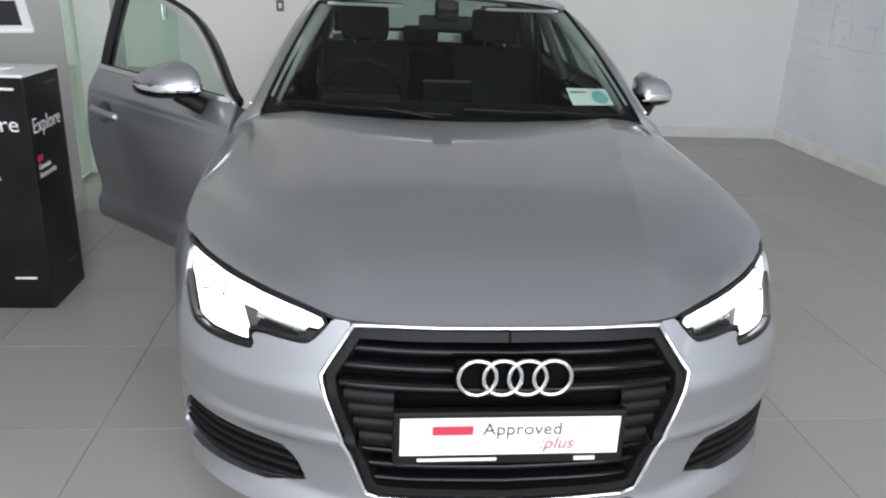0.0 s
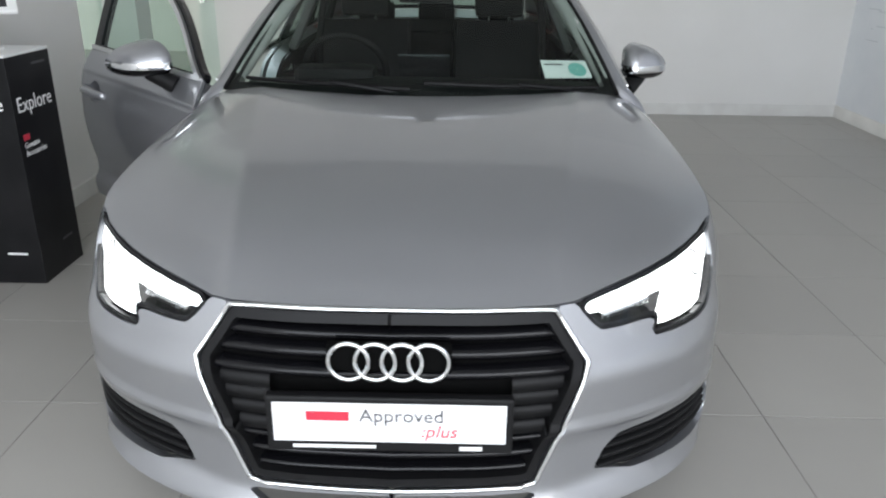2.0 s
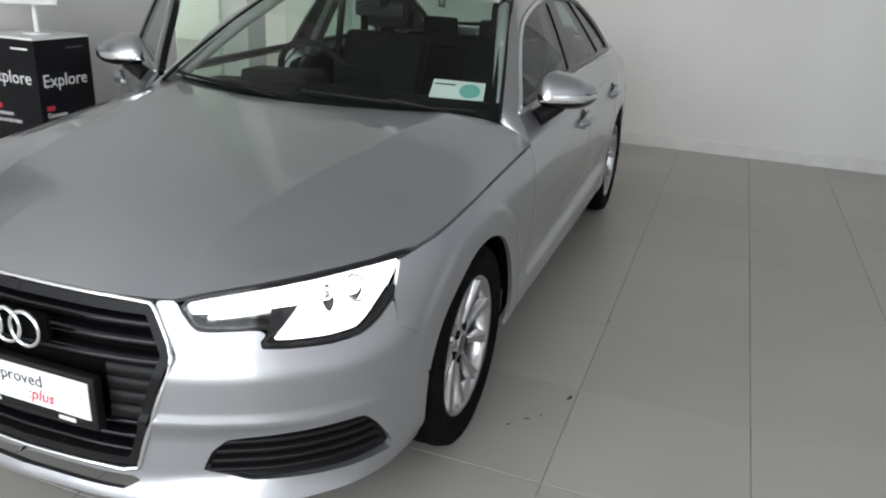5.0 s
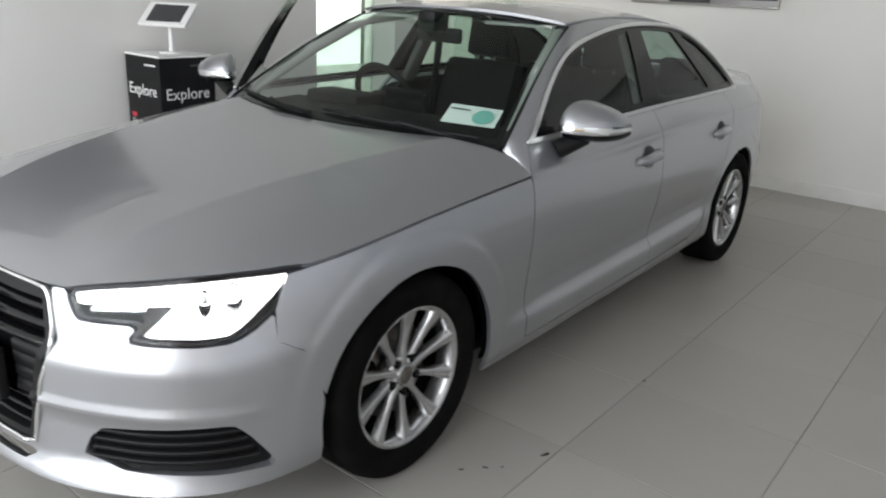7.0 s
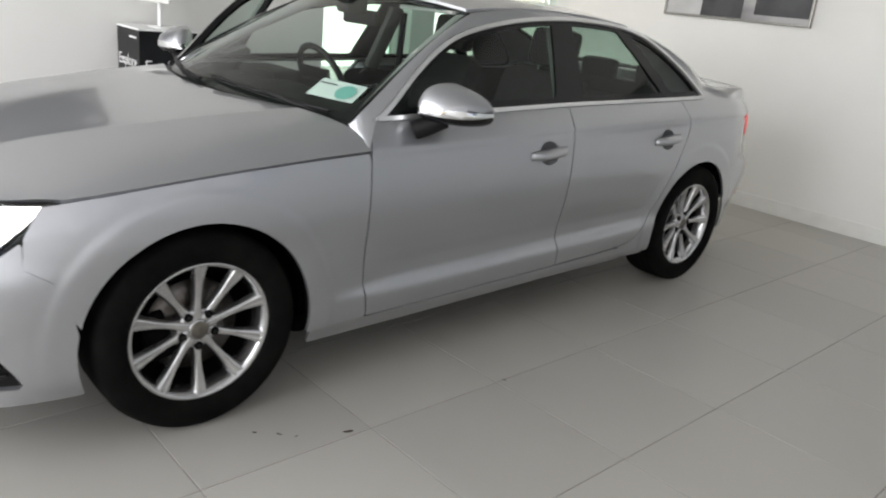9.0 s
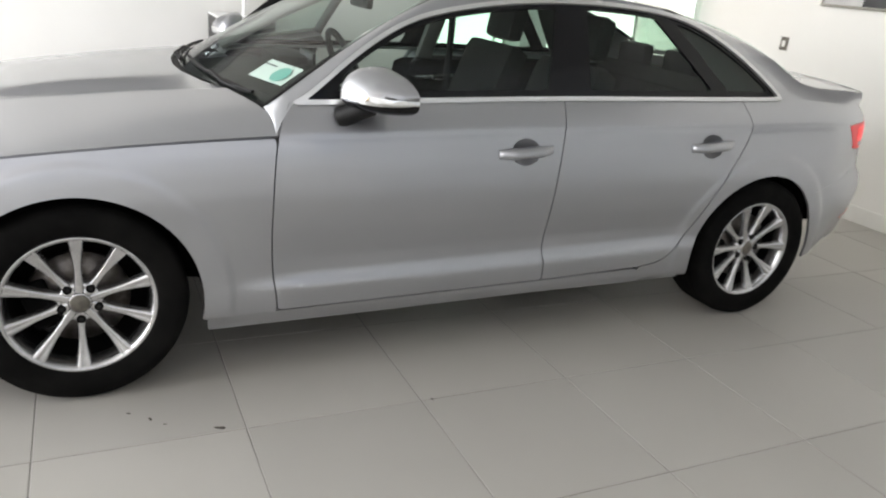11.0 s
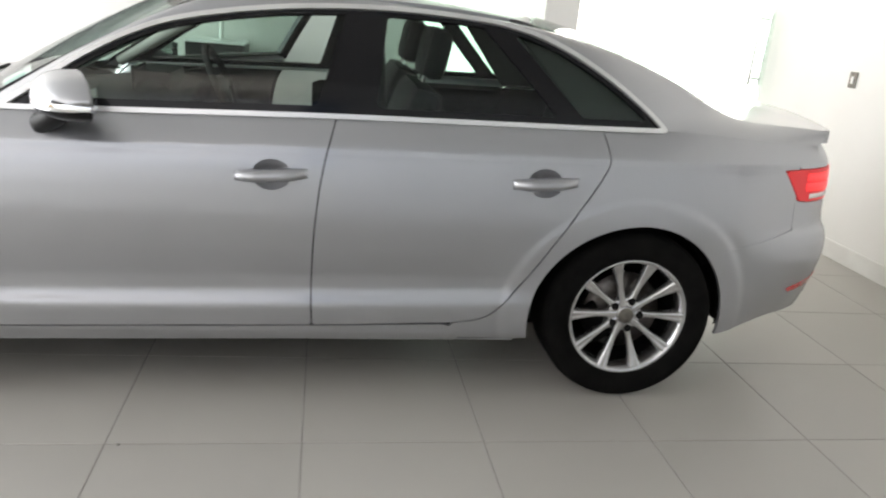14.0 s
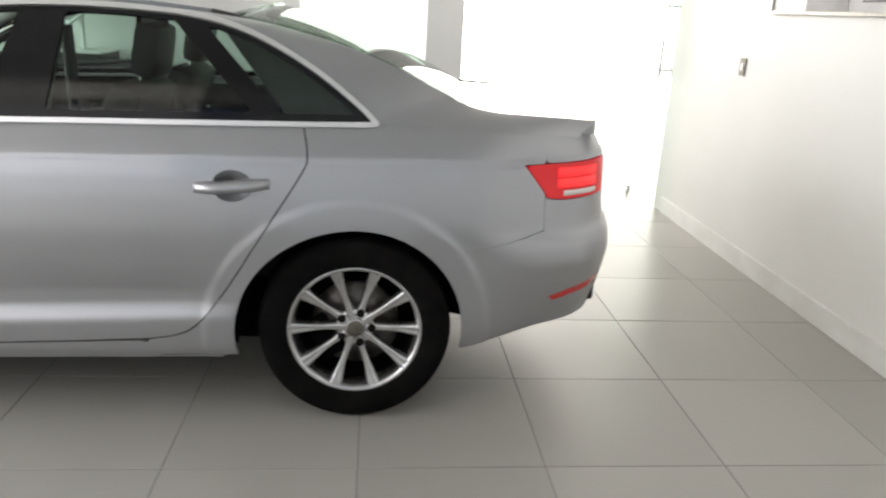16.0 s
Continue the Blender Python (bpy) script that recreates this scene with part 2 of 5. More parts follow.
def inside(poly, P):
    """Signed distance of points to a closed outline, negative inside."""
    A, B = np.asarray(poly, float), np.roll(np.asarray(poly, float), -1, 0)
    best, odd = np.full(len(P), 1e9), np.zeros(len(P), bool)
    for a, b in zip(A, B):
        d = b - a
        w = P - a
        t = np.clip((w @ d) / max(d @ d, 1e-12), 0, 1)
        best = np.minimum(best, ((w - t[:, None] * d) ** 2).sum(1))
        if a[1] != b[1]:
            odd ^= ((a[1] > P[:, 1]) != (b[1] > P[:, 1])) & (P[:, 0] < d[0] * (P[:, 1] - a[1]) / d[1] + a[0])
    return np.where(odd, -1, 1) * np.sqrt(best)


def patch(region, surf, u0, u1, v0, v1, step=0.015, flange=0.014, turn=False):
    """A panel: the part of the surface surf(u, v) where region(u, v) is negative, its edges folded in by flange."""
    us, vs = np.arange(u0, u1 + step, step), np.arange(v0, v1 + step, step)
    U, V = np.meshgrid(us, vs, indexing="ij")
    S = region(U.ravel(), V.ravel()).reshape(U.shape)
    S[[0, -1], :] = np.maximum(S[[0, -1], :], 1e-4)
    S[:, [0, -1]] = np.maximum(S[:, [0, -1]], 1e-4)
    pts, ids, faces, rim = [], {}, [], []

    def corner(i, j):
        k = (i, j)
        if k not in ids:
            ids[k] = len(pts)
            pts.append((us[i], vs[j]))
        return ids[k]

    def cut(a, b):
        k = (a, b) if a < b else (b, a)
        if k not in ids:
            sa, sb = S[k[0]], S[k[1]]
            t = min(max(sa / (sa - sb), 0.02), 0.98)
            ids[k] = len(pts)
            pts.append((us[k[0][0]] * (1 - t) + us[k[1][0]] * t, vs[k[0][1]] * (1 - t) + vs[k[1][1]] * t))
        return ids[k]

    neg = S < 0
    any_in = neg[:-1, :-1] | neg[1:, :-1] | neg[:-1, 1:] | neg[1:, 1:]
    for i, j in np.argwhere(any_in):
        ring = [(i, j), (i + 1, j), (i + 1, j + 1), (i, j + 1)]
        f, cuts = [], []
        for a, b in zip(ring, ring[1:] + ring[:1]):
            if neg[a]:
                f.append(corner(*a))
            if neg[a] != neg[b]:
                c = cut(a, b)
                f.append(c)
                cuts.append((c, neg[a]))
        if len(f) >= 3:
            faces.append(f[::-1] if turn else f)
        if len(cuts) == 2:
            rim.append((cuts[0][0], cuts[1][0]) if cuts[0][1] else (cuts[1][0], cuts[0][0]))
    T = np.array(pts)
    X = surf(T[:, 0], T[:, 1])
    e = 1e-3
    n = np.cross(surf(T[:, 0] + e, T[:, 1]) - X, surf(T[:, 0], T[:, 1] + e) - X) * (-1 if turn else 1)
    n /= np.linalg.norm(n, axis=1, keepdims=True) + 1e-12
    verts = [tuple(p) for p in X]
    if flange:
        top, low = {}, {}
        for a, b in rim:
            for k in (a, b):
                if k not in top:
                    top[k] = len(verts)
                    verts.append(tuple(X[k]))
                    low[k] = len(verts)
                    verts.append(tuple(X[k] - n[k] * flange))
            q = [top[b], top[a], low[a], low[b]]
            faces.append(q[::-1] if turn else q)
    me = bpy.data.meshes.new("panel")
    me.from_pydata(verts, [], faces)
    me.polygons.foreach_set("use_smooth", [True] * len(faces))
    me.update()
    return me


def text_bm(words, size, m, depth=0.0006):
    """Words in the built-in font as a mesh, standing in the x-y plane of m."""
    c = bpy.data.curves.new("words", "FONT")
    c.body, c.size, c.extrude, c.resolution_u = words, size, depth, 3
    ob = bpy.data.objects.new("words", c)
    scene.collection.objects.link(ob)
    me = bpy.data.meshes.new_from_object(ob.evaluated_get(bpy.context.evaluated_depsgraph_get()))
    bpy.data.objects.remove(ob)
    bpy.data.curves.remove(c)
    me.transform(m)
    me.materials.clear()
    return me


# ---- the car: its surfaces (x across, y from nose to tail, z up) ----
PLAN_X = [0.0, 0.20, 0.36, 0.464, 0.590, 0.716, 0.806, 0.862, 0.890, 0.905, 0.912, 0.915, 0.917, 0.916, 0.912, 0.905, 0.897, 0.882, 0.85, 0.79, 0.70, 0.55, 0.30, 0.0]
PLAN_Y = [-0.035, -0.026, -0.002, 0.030, 0.090, 0.180, 0.290, 0.42, 0.56, 0.72, 0.88, 1.10, 1.60, 2.30, 2.90, 3.40, 3.70, 4.00, 4.22, 4.42, 4.56, 4.65, 4.70, 4.71]
_k = np.r_[0, np.cumsum(np.hypot(np.diff(PLAN_X), np.diff(PLAN_Y)))]
PU = np.linspace(0, _k[-1], 1200)
PX, PY = spline(_k, PLAN_X, PU), spline(_k, PLAN_Y, PU)
_t = np.gradient(np.stack([PX, PY], 1), axis=0)
for _ in range(60):      # the plan's tangents, evened out
    _t[1:-1] = (_t[:-2] + 2 * _t[1:-1] + _t[2:]) / 4
_t /= np.linalg.norm(_t, axis=1, keepdims=True)
PNX, PNY = _t[:, 1], -_t[:, 0]
REAR0 = np.interp(2.5, PY, PU)
SILL_Z = [0.0, 0.20, 0.24, 0.262, 0.30, 0.330, 0.352, 0.366, 0.390, 0.415, 0.455, 0.50, 0.57, 0.66, 0.74, 0.80, 0.86]
SILL_D = [0.06, 0.048, 0.030, 0.020, 0.014, 0.010, 0.009, 0.011, 0.026, 0.034, 0.033, 0.025, 0.013, 0.006, 0.012, 0.024, 0.042]
FLAT_D = [0.06, 0.048, 0.030, 0.020, 0.015, 0.0135, 0.013, 0.013, 0.0125, 0.0125, 0.012, 0.0115, 0.0095, 0.006, 0.012, 0.024, 0.042]
NOSE_Z = [0.0, 0.18, 0.20, 0.225, 0.26, 0.36, 0.40, 0.425, 0.445, 0.50, 0.54, 0.57, 0.60, 0.65, 0.70, 0.75, 0.82]
NOSE_D = [0.06, 0.012, 0.000, 0.012, 0.022, 0.020, 0.014, 0.002, 0.010, 0.008, 0.006, 0.016, 0.035, 0.060, 0.084, 0.108, 0.17]
TAIL_Z = [0.0, 0.25, 0.32, 0.42, 0.50, 0.56, 0.60, 0.64, 0.68, 0.80, 0.90, 0.96, 1.03]
TAIL_D = [0.16, 0.10, 0.06, 0.03, 0.012, 0.004, 0.006, 0.016, 0.038, 0.05, 0.058, 0.088, 0.150]


def crease(y):
    """Height of the shoulder line."""
    return spline([0.2, 0.44, 0.80, 1.20, 1.48, 1.94, 2.57, 3.53, 4.20, 4.7], [0.70, 0.757, 0.808, 0.842, 0.858, 0.874, 0.892, 0.908, 0.912, 0.90], y)


def arch_radius(y, z, cy):
    """Distance from a wheel's middle; the rear arch reaches further forward."""
    dy = y - cy
    return np.hypot(np.where((dy < 0) & (cy > 2), 0.925 * dy, dy), z - 0.322)


def skin(u, z, inset=0.0):
    """The body's side, all round: u runs along the plan from the middle of the nose, z is height."""
    s, a = np.sign(u), np.abs(u)
    x, y = np.interp(a, PU, PX), np.interp(a, PU, PY)
    nx, ny = np.interp(a, PU, PNX), np.interp(a, PU, PNY)
    zt = crease(y)
    low = np.minimum(z, zt)
    # below the shoulder line heights are scaled so that the section ends on it
    zs = np.where(low > 0.55, 0.55 + (low - 0.55) * 0.31 / np.maximum(zt - 0.55, 0.1), low)
    zs = zs - 0.026 * (np.clip(y, 1.3, 3.4) - 2.45) * np.exp(-((zs - 0.41) / 0.09) ** 2)
    # the sill's ledge fades out towards the wheels
    mid = np.clip((y - 1.24) / 0.42, 0, 1) * np.clip((3.42 - y) / 0.34, 0, 1)
    mid = mid * mid * (3 - 2 * mid)
    side = spline(SILL_Z, SILL_D, zs) * mid + spline(SILL_Z, FLAT_D, zs) * (1 - mid) + np.maximum(z - zt, 0) * np.interp(z - zt, [0, 0.05, 0.2], [0.66, 0.76, 1.0]) + 0.0035 * np.exp(-((z - zt + 0.010) / 0.008) ** 2) * np.clip((y - 1.40) / 0.1, 0, 1)
    # flared wheel arches
    for cy in (0.883, 3.703):
        r = arch_radius(y, z, cy)
        k = np.clip((0.472 - r) / 0.030, 0, 1)
        side = side - 0.006 * k * k * (3 - 2 * k) * np.clip((z - 0.20) / 0.08, 0, 1)
    nose, tail = spline(NOSE_Z, NOSE_D, z), spline(TAIL_Z, TAIL_D, z)
    plain = spline([0.0, 0.18, 0.24, 0.36, 0.48, 0.56, 0.62, 0.70, 0.75, 0.82], [0.05, 0.012, 0.006, 0.004, 0.004, 0.012, 0.040, 0.066, 0.085, 0.13], z)
    wc = np.clip((y - 0.16) / 0.26, 0, 1)
    nose = nose * (1 - wc) + plain * wc
    # the bumper draws in beside the lower intakes
    nose = nose + 0.012 * np.exp(-((a - 0.53) / 0.13) ** 2) * np.clip((z - 0.235) / 0.03, 0, 1) * np.clip((0.43 - z) / 0.06, 0, 1)
    wf = np.clip((0.66 - y) / 0.42, 0, 1)
    wf = wf * wf * (3 - 2 * wf)
    wr = np.clip((y - 4.06) / 0.34, 0, 1)
    wr = wr * wr * (3 - 2 * wr)
    d = side * (1 - wf) * (1 - wr) + nose * wf + tail * wr + inset
    return np.stack([s * (x - nx * d), y - ny * d, z + 0 * x], -1)


def u_of_y(y):
    k = (PU > 0.2)
    return np.interp(y, PY[k], PU[k])


def u_of_x(x):
    k = PU < u_of_y(1.5)
    return np.interp(x, PX[k], PU[k])


def flank(inset=0.0):
    """The side surface over (y, z), for the panels of the left side."""
    return lambda y, z: skin(u_of_y(y), z, inset)


def belt(y):
    """Lower edge of the side windows."""
    return np.interp(y, [1.50, 1.94, 2.587, 3.107, 3.744, 4.0], [0.950, 0.966, 0.988, 0.996, 1.006, 1.008])


def house(y, z, inset=0.0):
    """The side windows' surface."""
    yc = np.clip(y, 1.52, 3.80)
    b = belt(yc)
    xb = skin(u_of_y(yc), b)[..., 0]
    h = z - b
    return np.stack([xb - 0.47 * h - 0.20 * h * h - inset, y, z], -1)


RIM_Y = np.r_[-0.1, 0.08, 0.25, np.linspace(0.44, 1.55, 30)]
RIM_X = np.r_[0.71, 0.74, 0.78, skin(u_of_y(RIM_Y[3:]), crease(RIM_Y[3:]))[:, 0]]


def hood_z(x, y):
    c = spline([-0.1, 0.05, 0.14, 0.30, 0.55, 0.90, 1.30, 1.55], [0.63, 0.703, 0.748, 0.812, 0.871, 0.922, 0.958, 0.973], y)
    e = spline([-0.1, 0.08, 0.25, 0.44, 0.80, 1.20, 1.55], [0.54, 0.60, 0.684, 0.757, 0.808, 0.842, 0.862], y)
    w = np.interp(y, RIM_Y, RIM_X)
    r = np.minimum(np.abs(x) / w, 1.25)
    ridge = 0.35 + 0.22 * np.clip(y / 1.3, 0, 1.2)
    k = np.abs(np.abs(x) - ridge)
    return c - (c - e) * r ** np.interp(y, [0.3, 0.9, 1.5], [2.7, 3.4, 7.0]) + 0.007 * np.exp(-k / 0.05)


def light_top(x):
    """Height of the bonnet's front edge."""
    return np.interp(np.abs(x), [0, 0.36, 0.41, 0.50, 0.66, 0.80, 0.83], [0.706, 0.704, 0.706, 0.726, 0.753, 0.771, 0.775])


EDGE_X = np.linspace(0.0, 0.812, 33)
EDGE_Y = np.zeros(33)
for _i, _x in enumerate(EDGE_X):
    _k = PU < 1.25
    _q = skin(PU[_k], np.full(_k.sum(), float(light_top(_x))))
    EDGE_Y[_i] = np.interp(_x, np.maximum.accumulate(_q[:, 0]), _q[:, 1])


def hood_surface(x, y):
    """The bonnet, its front edge drawn to the top of lights and grille."""
    a = np.minimum(np.abs(x), 0.812)
    e = np.interp(a, EDGE_X, EDGE_Y)
    miss = light_top(a) - hood_z(a, e)
    z = hood_z(x, y) + miss * np.exp(-(np.maximum(y - e, 0) / 0.10) ** 2) * np.clip((0.872 - np.abs(x)) / 0.06, 0, 1)
    return np.stack([x, y, z], -1)


def screen(u, v):
    """The windscreen: u from -1 to 1 across, v from 0 (foot) to 1."""
    w = 0.755 * (1 - v) + 0.575 * v
    y = (1.285 + 0.19 * u * u) * (1 - v) + (2.05 + 0.11 * u * u) * v
    z = (0.950 - 0.012 * u * u) * (1 - v) + (1.378 - 0.052 * u * u) * v + 0.085 * v * (1 - v)
    return np.stack([w * u, y, z], -1)


def roof_surface(x, y):
    c = spline([2.0, 2.06, 2.3, 2.6, 2.9, 3.2, 3.40], [1.376, 1.384, 1.409, 1.420, 1.414, 1.391, 1.362], y)
    return np.stack([x, y, c - 0.052 * np.abs(x / 0.575) ** 2.4], -1)


def back_screen(u, v):
    """The rear window: v from 0 (foot) to 1 (roof)."""
    w = 0.60 * (1 - v) + 0.545 * v
    y = (4.13 - 0.05 * u * u) * (1 - v) + (3.36 - 0.08 * u * u) * v
    z = (1.074 - 0.012 * u * u) * (1 - v) + (1.366 - 0.043 * u * u) * v + 0.17 * v * (1 - v)
    return np.stack([w * u, y, z], -1)


# the side window's outline, from its front foot over the roof to its rear tip
WIN = curve([(1.535, 0.955), (1.60, 0.985), (1.78, 1.125), (1.95, 1.222), (2.10, 1.274), (2.38, 1.325), (2.68, 1.350), (2.95, 1.350),
             (3.19, 1.334), (3.37, 1.285), (3.56, 1.185), (3.70, 1.083), (3.765, 1.025), (3.772, 1.010), (3.74, 1.006), (3.107, 0.996),
             (2.587, 0.988), (1.94, 0.966), (1.60, 0.953)], 2)
FRONT_LINE = curve([(1.535, 0.960), (1.482, 0.866), (1.463, 0.640), (1.469, 0.42), (1.490, 0.262)], 2, False)
MID_LINE = curve([(2.602, 0.988), (2.561, 0.836), (2.541, 0.645), (2.536, 0.445), (2.544, 0.286)], 2, False)
BACK_LINE = curve([(3.53, 1.010), (3.552, 0.912), (3.535, 0.87), (3.40, 0.662), (3.282, 0.469), (3.192, 0.354), (3.13, 0.318), (3.03, 0.304)], 2, False)
ARCH = 0.366


def arch_cut(y, z, d, grow=0.0):
    for cy in (0.883, 3.703):
        d = np.maximum(d, ARCH + grow - arch_radius(y, z, cy))
    return d


def region(poly, gap=0.0022, arches=False):
    def r(u, v):
        d = inside(poly, np.stack([u, v], 1)) + gap
        return arch_cut(u, v, d) if arches else d
    return r


def pick(line, z0, z1):
    """The stretch of a shut line between two heights."""
    return [tuple(p) for p in line if z0 <= p[1] <= z1]


car = thing("car", "silver metallic saloon car with lit headlights and one open door", "car")
MIRRORED = Matrix.Scale(-1, 4, (1, 0, 0))


def both(name, me, mat, label="", parent=None):
    """A part of the left side and its mirror image on the right."""
    a = part(name, me, mat, parent or car, label)
    b = part(name, me, mat, parent or car, label)
    b.matrix_basis = MIRRORED
    return a, b


# -- side panels
ys = np.linspace(0, 1, 24)
top_f = [(y, float(crease(y)) - 0.002) for y in np.linspace(0.45, 1.480, 20)]
fender = top_f + pick(FRONT_LINE, 0.2, 0.85) + [(1.49, 0.256), (1.27, 0.25), (1.10, 0.25), (0.60, 0.30), (0.515, 0.44), (0.470, 0.560), (0.400, 0.600), (0.405, 0.68)]
both("front_wing", patch(region(fender, arches=True), flank(), 0.36, 1.56, 0.2, 0.92, 0.0085), M_PAINT)
front_door_poly = [tuple(p) for p in FRONT_LINE[::-1]] + [(y, float(belt(y))) for y in np.linspace(1.56, 2.59, 12)] + [tuple(p) for p in MID_LINE] + [(2.2, 0.279), (1.8, 0.269)]
rear_door_poly = [tuple(p) for p in MID_LINE[::-1]] + [(y, float(belt(y))) for y in np.linspace(2.62, 3.52, 12)] + [tuple(p) for p in BACK_LINE] + [(2.8, 0.295)]


def with_cup(reg, y, z):
    return lambda a, b: np.maximum(reg(a, b), -cup_edge(a, b, y, z))


def cup_edge(a, b, y, z):
    return (np.hypot((a - y) / 0.060, (b - z - 0.008) / 0.047) - 1) * 0.05


front_door_mesh = patch(with_cup(region(front_door_poly), 2.40, 0.800), flank(), 1.42, 2.66, 0.22, 1.03, 0.0085)
rear_door_mesh = patch(with_cup(region(rear_door_poly, arches=True), 3.315, 0.815), flank(), 2.50, 3.62, 0.22, 1.05, 0.0085)


def quarter_top(y):
    return np.interp(y, [3.5, 3.78, 4.0, 4.3, 4.7], [1.008, 1.010, 1.004, 0.985, 0.968])


quarter = [tuple(p) for p in BACK_LINE[::-1]] + [(y, float(quarter_top(y)) + 0.005) for y in np.linspace(3.54, 4.60, 20)] + [(4.62, 0.92), (4.3535, 0.918), (4.3535, 0.672), (4.02, 0.595), (3.9, 0.45), (3.40, 0.24), (3.0, 0.24), (2.6, 0.285), (2.8, 0.2905)]
quarter = [p for p in quarter if p[0] > 2.98]
sill = [(1.255, 0.254)] + [(y, float(np.interp(y, [1.2, 1.494, 2.54, 3.03], [0.254, 0.262, 0.286, 0.300]))) for y in np.linspace(1.30, 3.0, 14)] + [(3.04, 0.29), (3.06, 0.24), (3.275, 0.244), (3.27, 0.228), (2.5, 0.222), (1.9, 0.208), (1.262, 0.197)]
both("sill", patch(region(sill, arches=True), flank(), 1.15, 3.36, 0.16, 0.34, 0.0085, flange=0.015), M_PAINT)

# -- bumpers, over the perimeter of the plan
GRILLE = [(0.0, 0.703), (0.362, 0.700), (0.437, 0.592), (0.334, 0.282), (0.30, 0.274), (0.0, 0.270)]
LIGHT = [(0.412, 0.703), (0.50, 0.724), (0.66, 0.751), (0.806, 0.7685), (0.828, 0.762), (0.816, 0.672), (0.797, 0.624), (0.768, 0.604),
         (0.610, 0.606), (0.600, 0.616), (0.618, 0.642), (0.60, 0.648), (0.482, 0.644), (0.462, 0.650)]
FOG = [(0.470, 0.258), (0.515, 0.362), (0.60, 0.380), (0.782, 0.396), (0.806, 0.388), (0.842, 0.268), (0.836, 0.256)]


def nose_u(x, z):
    """Where along the plan the nose has that x at that height."""
    k = PU < u_of_y(1.0)
    xs = skin(PU[k], np.full(k.sum(), z))[:, 0]
    return float(np.interp(x, np.maximum.accumulate(xs), PU[k]))


def on_u(poly):
    return np.array([(nose_u(x, z) if x else 0.0, z) for x, z in poly])


def twin(poly):
    """An outline over the whole nose from its left half."""
    P = on_u(poly)
    Q = P[::-1] * (-1, 1)
    return np.vstack([P, Q])


GR, LT, FG = twin(GRILLE), curve(on_u(LIGHT), 1), curve(on_u(FOG), 1)
LTCUT = curve(on_u([(0.412, 0.703), (0.414, 0.728), (0.60, 0.768), (0.828, 0.800)] + LIGHT[4:]), 1)


def nose_top(u):
    x = np.abs(skin(u, np.full(np.shape(u), 0.735))[..., 0])
    return light_top(x) - 0.001


def bumper_region(u, z):
    a = np.abs(u)
    P = np.stack([a, z], 1)
    y = np.interp(a, PU, PY)
    d = np.maximum(np.maximum(z - nose_top(u), 0.196 + 0.012 * np.exp(-((a - 0.9) / 0.3) ** 2) - z), a - np.interp(z, [0.2, 0.44, 0.56, 0.60], [u_of_y(0.5615), u_of_y(0.5162), u_of_y(0.4718), u_of_y(0.4012)]) - 0.0014)
    for poly, g in ((np.abs(GR[:len(GRILLE)]), 0.004), (LTCUT, 0.003), (FG, 0.002)):
        P2 = poly if poly is not GR else GR
        d = np.maximum(d, g - inside(P2, P)) if poly is LTCUT or poly is FG else np.maximum(d, g - inside(GR, np.stack([u, z], 1)))
    d = np.maximum(d, ARCH - np.hypot(y - 0.883, z - 0.322))
    # the lower mouth
    d = np.maximum(d, 0.0 - inside(np.array([(-0.36, 0.256), (0.36, 0.256), (0.30, 0.222), (-0.30, 0.222)]), np.stack([u, z], 1)))
    return d


part("front_bumper", patch(bumper_region, skin, -1.35, 1.35, 0.17, 0.80, 0.0125, flange=0.03), M_PAINT, car)
for s in (1, -1):
    part("fog_grille", patch(lambda u, z: inside(FG, np.stack([np.abs(u), z], 1)) - 0.004, lambda u, z: skin(u * s, z, 0.024), 0.4, 1.2, 0.2, 0.45, 0.0125, 0, s < 0), M_BLACK, car, "black ribbed lower air intake")
    for z in (0.276, 0.303, 0.330, 0.356):
        lo = nose_u(float(np.interp(z, [0.25, 0.362], [0.478, 0.515])), z) + 0.006
        hi = nose_u(float(np.interp(z, [0.25, 0.39], [0.836, 0.803])), z) - 0.01
        us = np.linspace(lo, hi, 22)
        rows = [skin(us * s, z + dz + 0 * us + 0.02 * (us - lo) / (hi - lo), i) for dz, i in ((0.006, 0.024), (0.006, 0.005), (0.002, 0.002), (-0.005, 0.005), (-0.005, 0.024))]
        part("intake_slat", from_grid(np.array(rows)), M_BLACK, car)
# grille: dark backing, slats, chrome frame
grille = part("grille", patch(lambda u, z: inside(GR, np.stack([u, z], 1)) - 0.004, lambda u, z: skin(u, z, 0.055), -0.6, 0.6, 0.2, 0.8, 0.02, 0), M_DARK, car, "black slatted hexagonal grille with a chrome frame")
Q = np.vstack([np.linspace(a, b, 24, endpoint=False) for a, b in zip(GR, np.roll(GR, -1, 0)) if np.hypot(*(b - a)) > 0.01])
P = skin(Q[:, 0], Q[:, 1], -0.001)
P[:, 1] = sum(np.roll(P[:, 1], k) for k in range(-7, 8)) / 15
part("grille_frame", smooth(tube(P, 0.0062, 10, True), 60), M_CHROME, grille, "chrome grille frame")

part("grille_surround", patch(lambda u, z: np.abs(inside(GR, np.stack([u, z], 1)) + 0.0195) - 0.0110, lambda u, z: skin(u, z, 0.004), -0.6, 0.6, 0.2, 0.8, 0.006, 0.05), M_BLACK, grille)


def grille_half(z):
    return nose_u(float(np.interp(z, [0.272, 0.284, 0.592, 0.700], [0.30, 0.334, 0.437, 0.362])), z) - 0.027


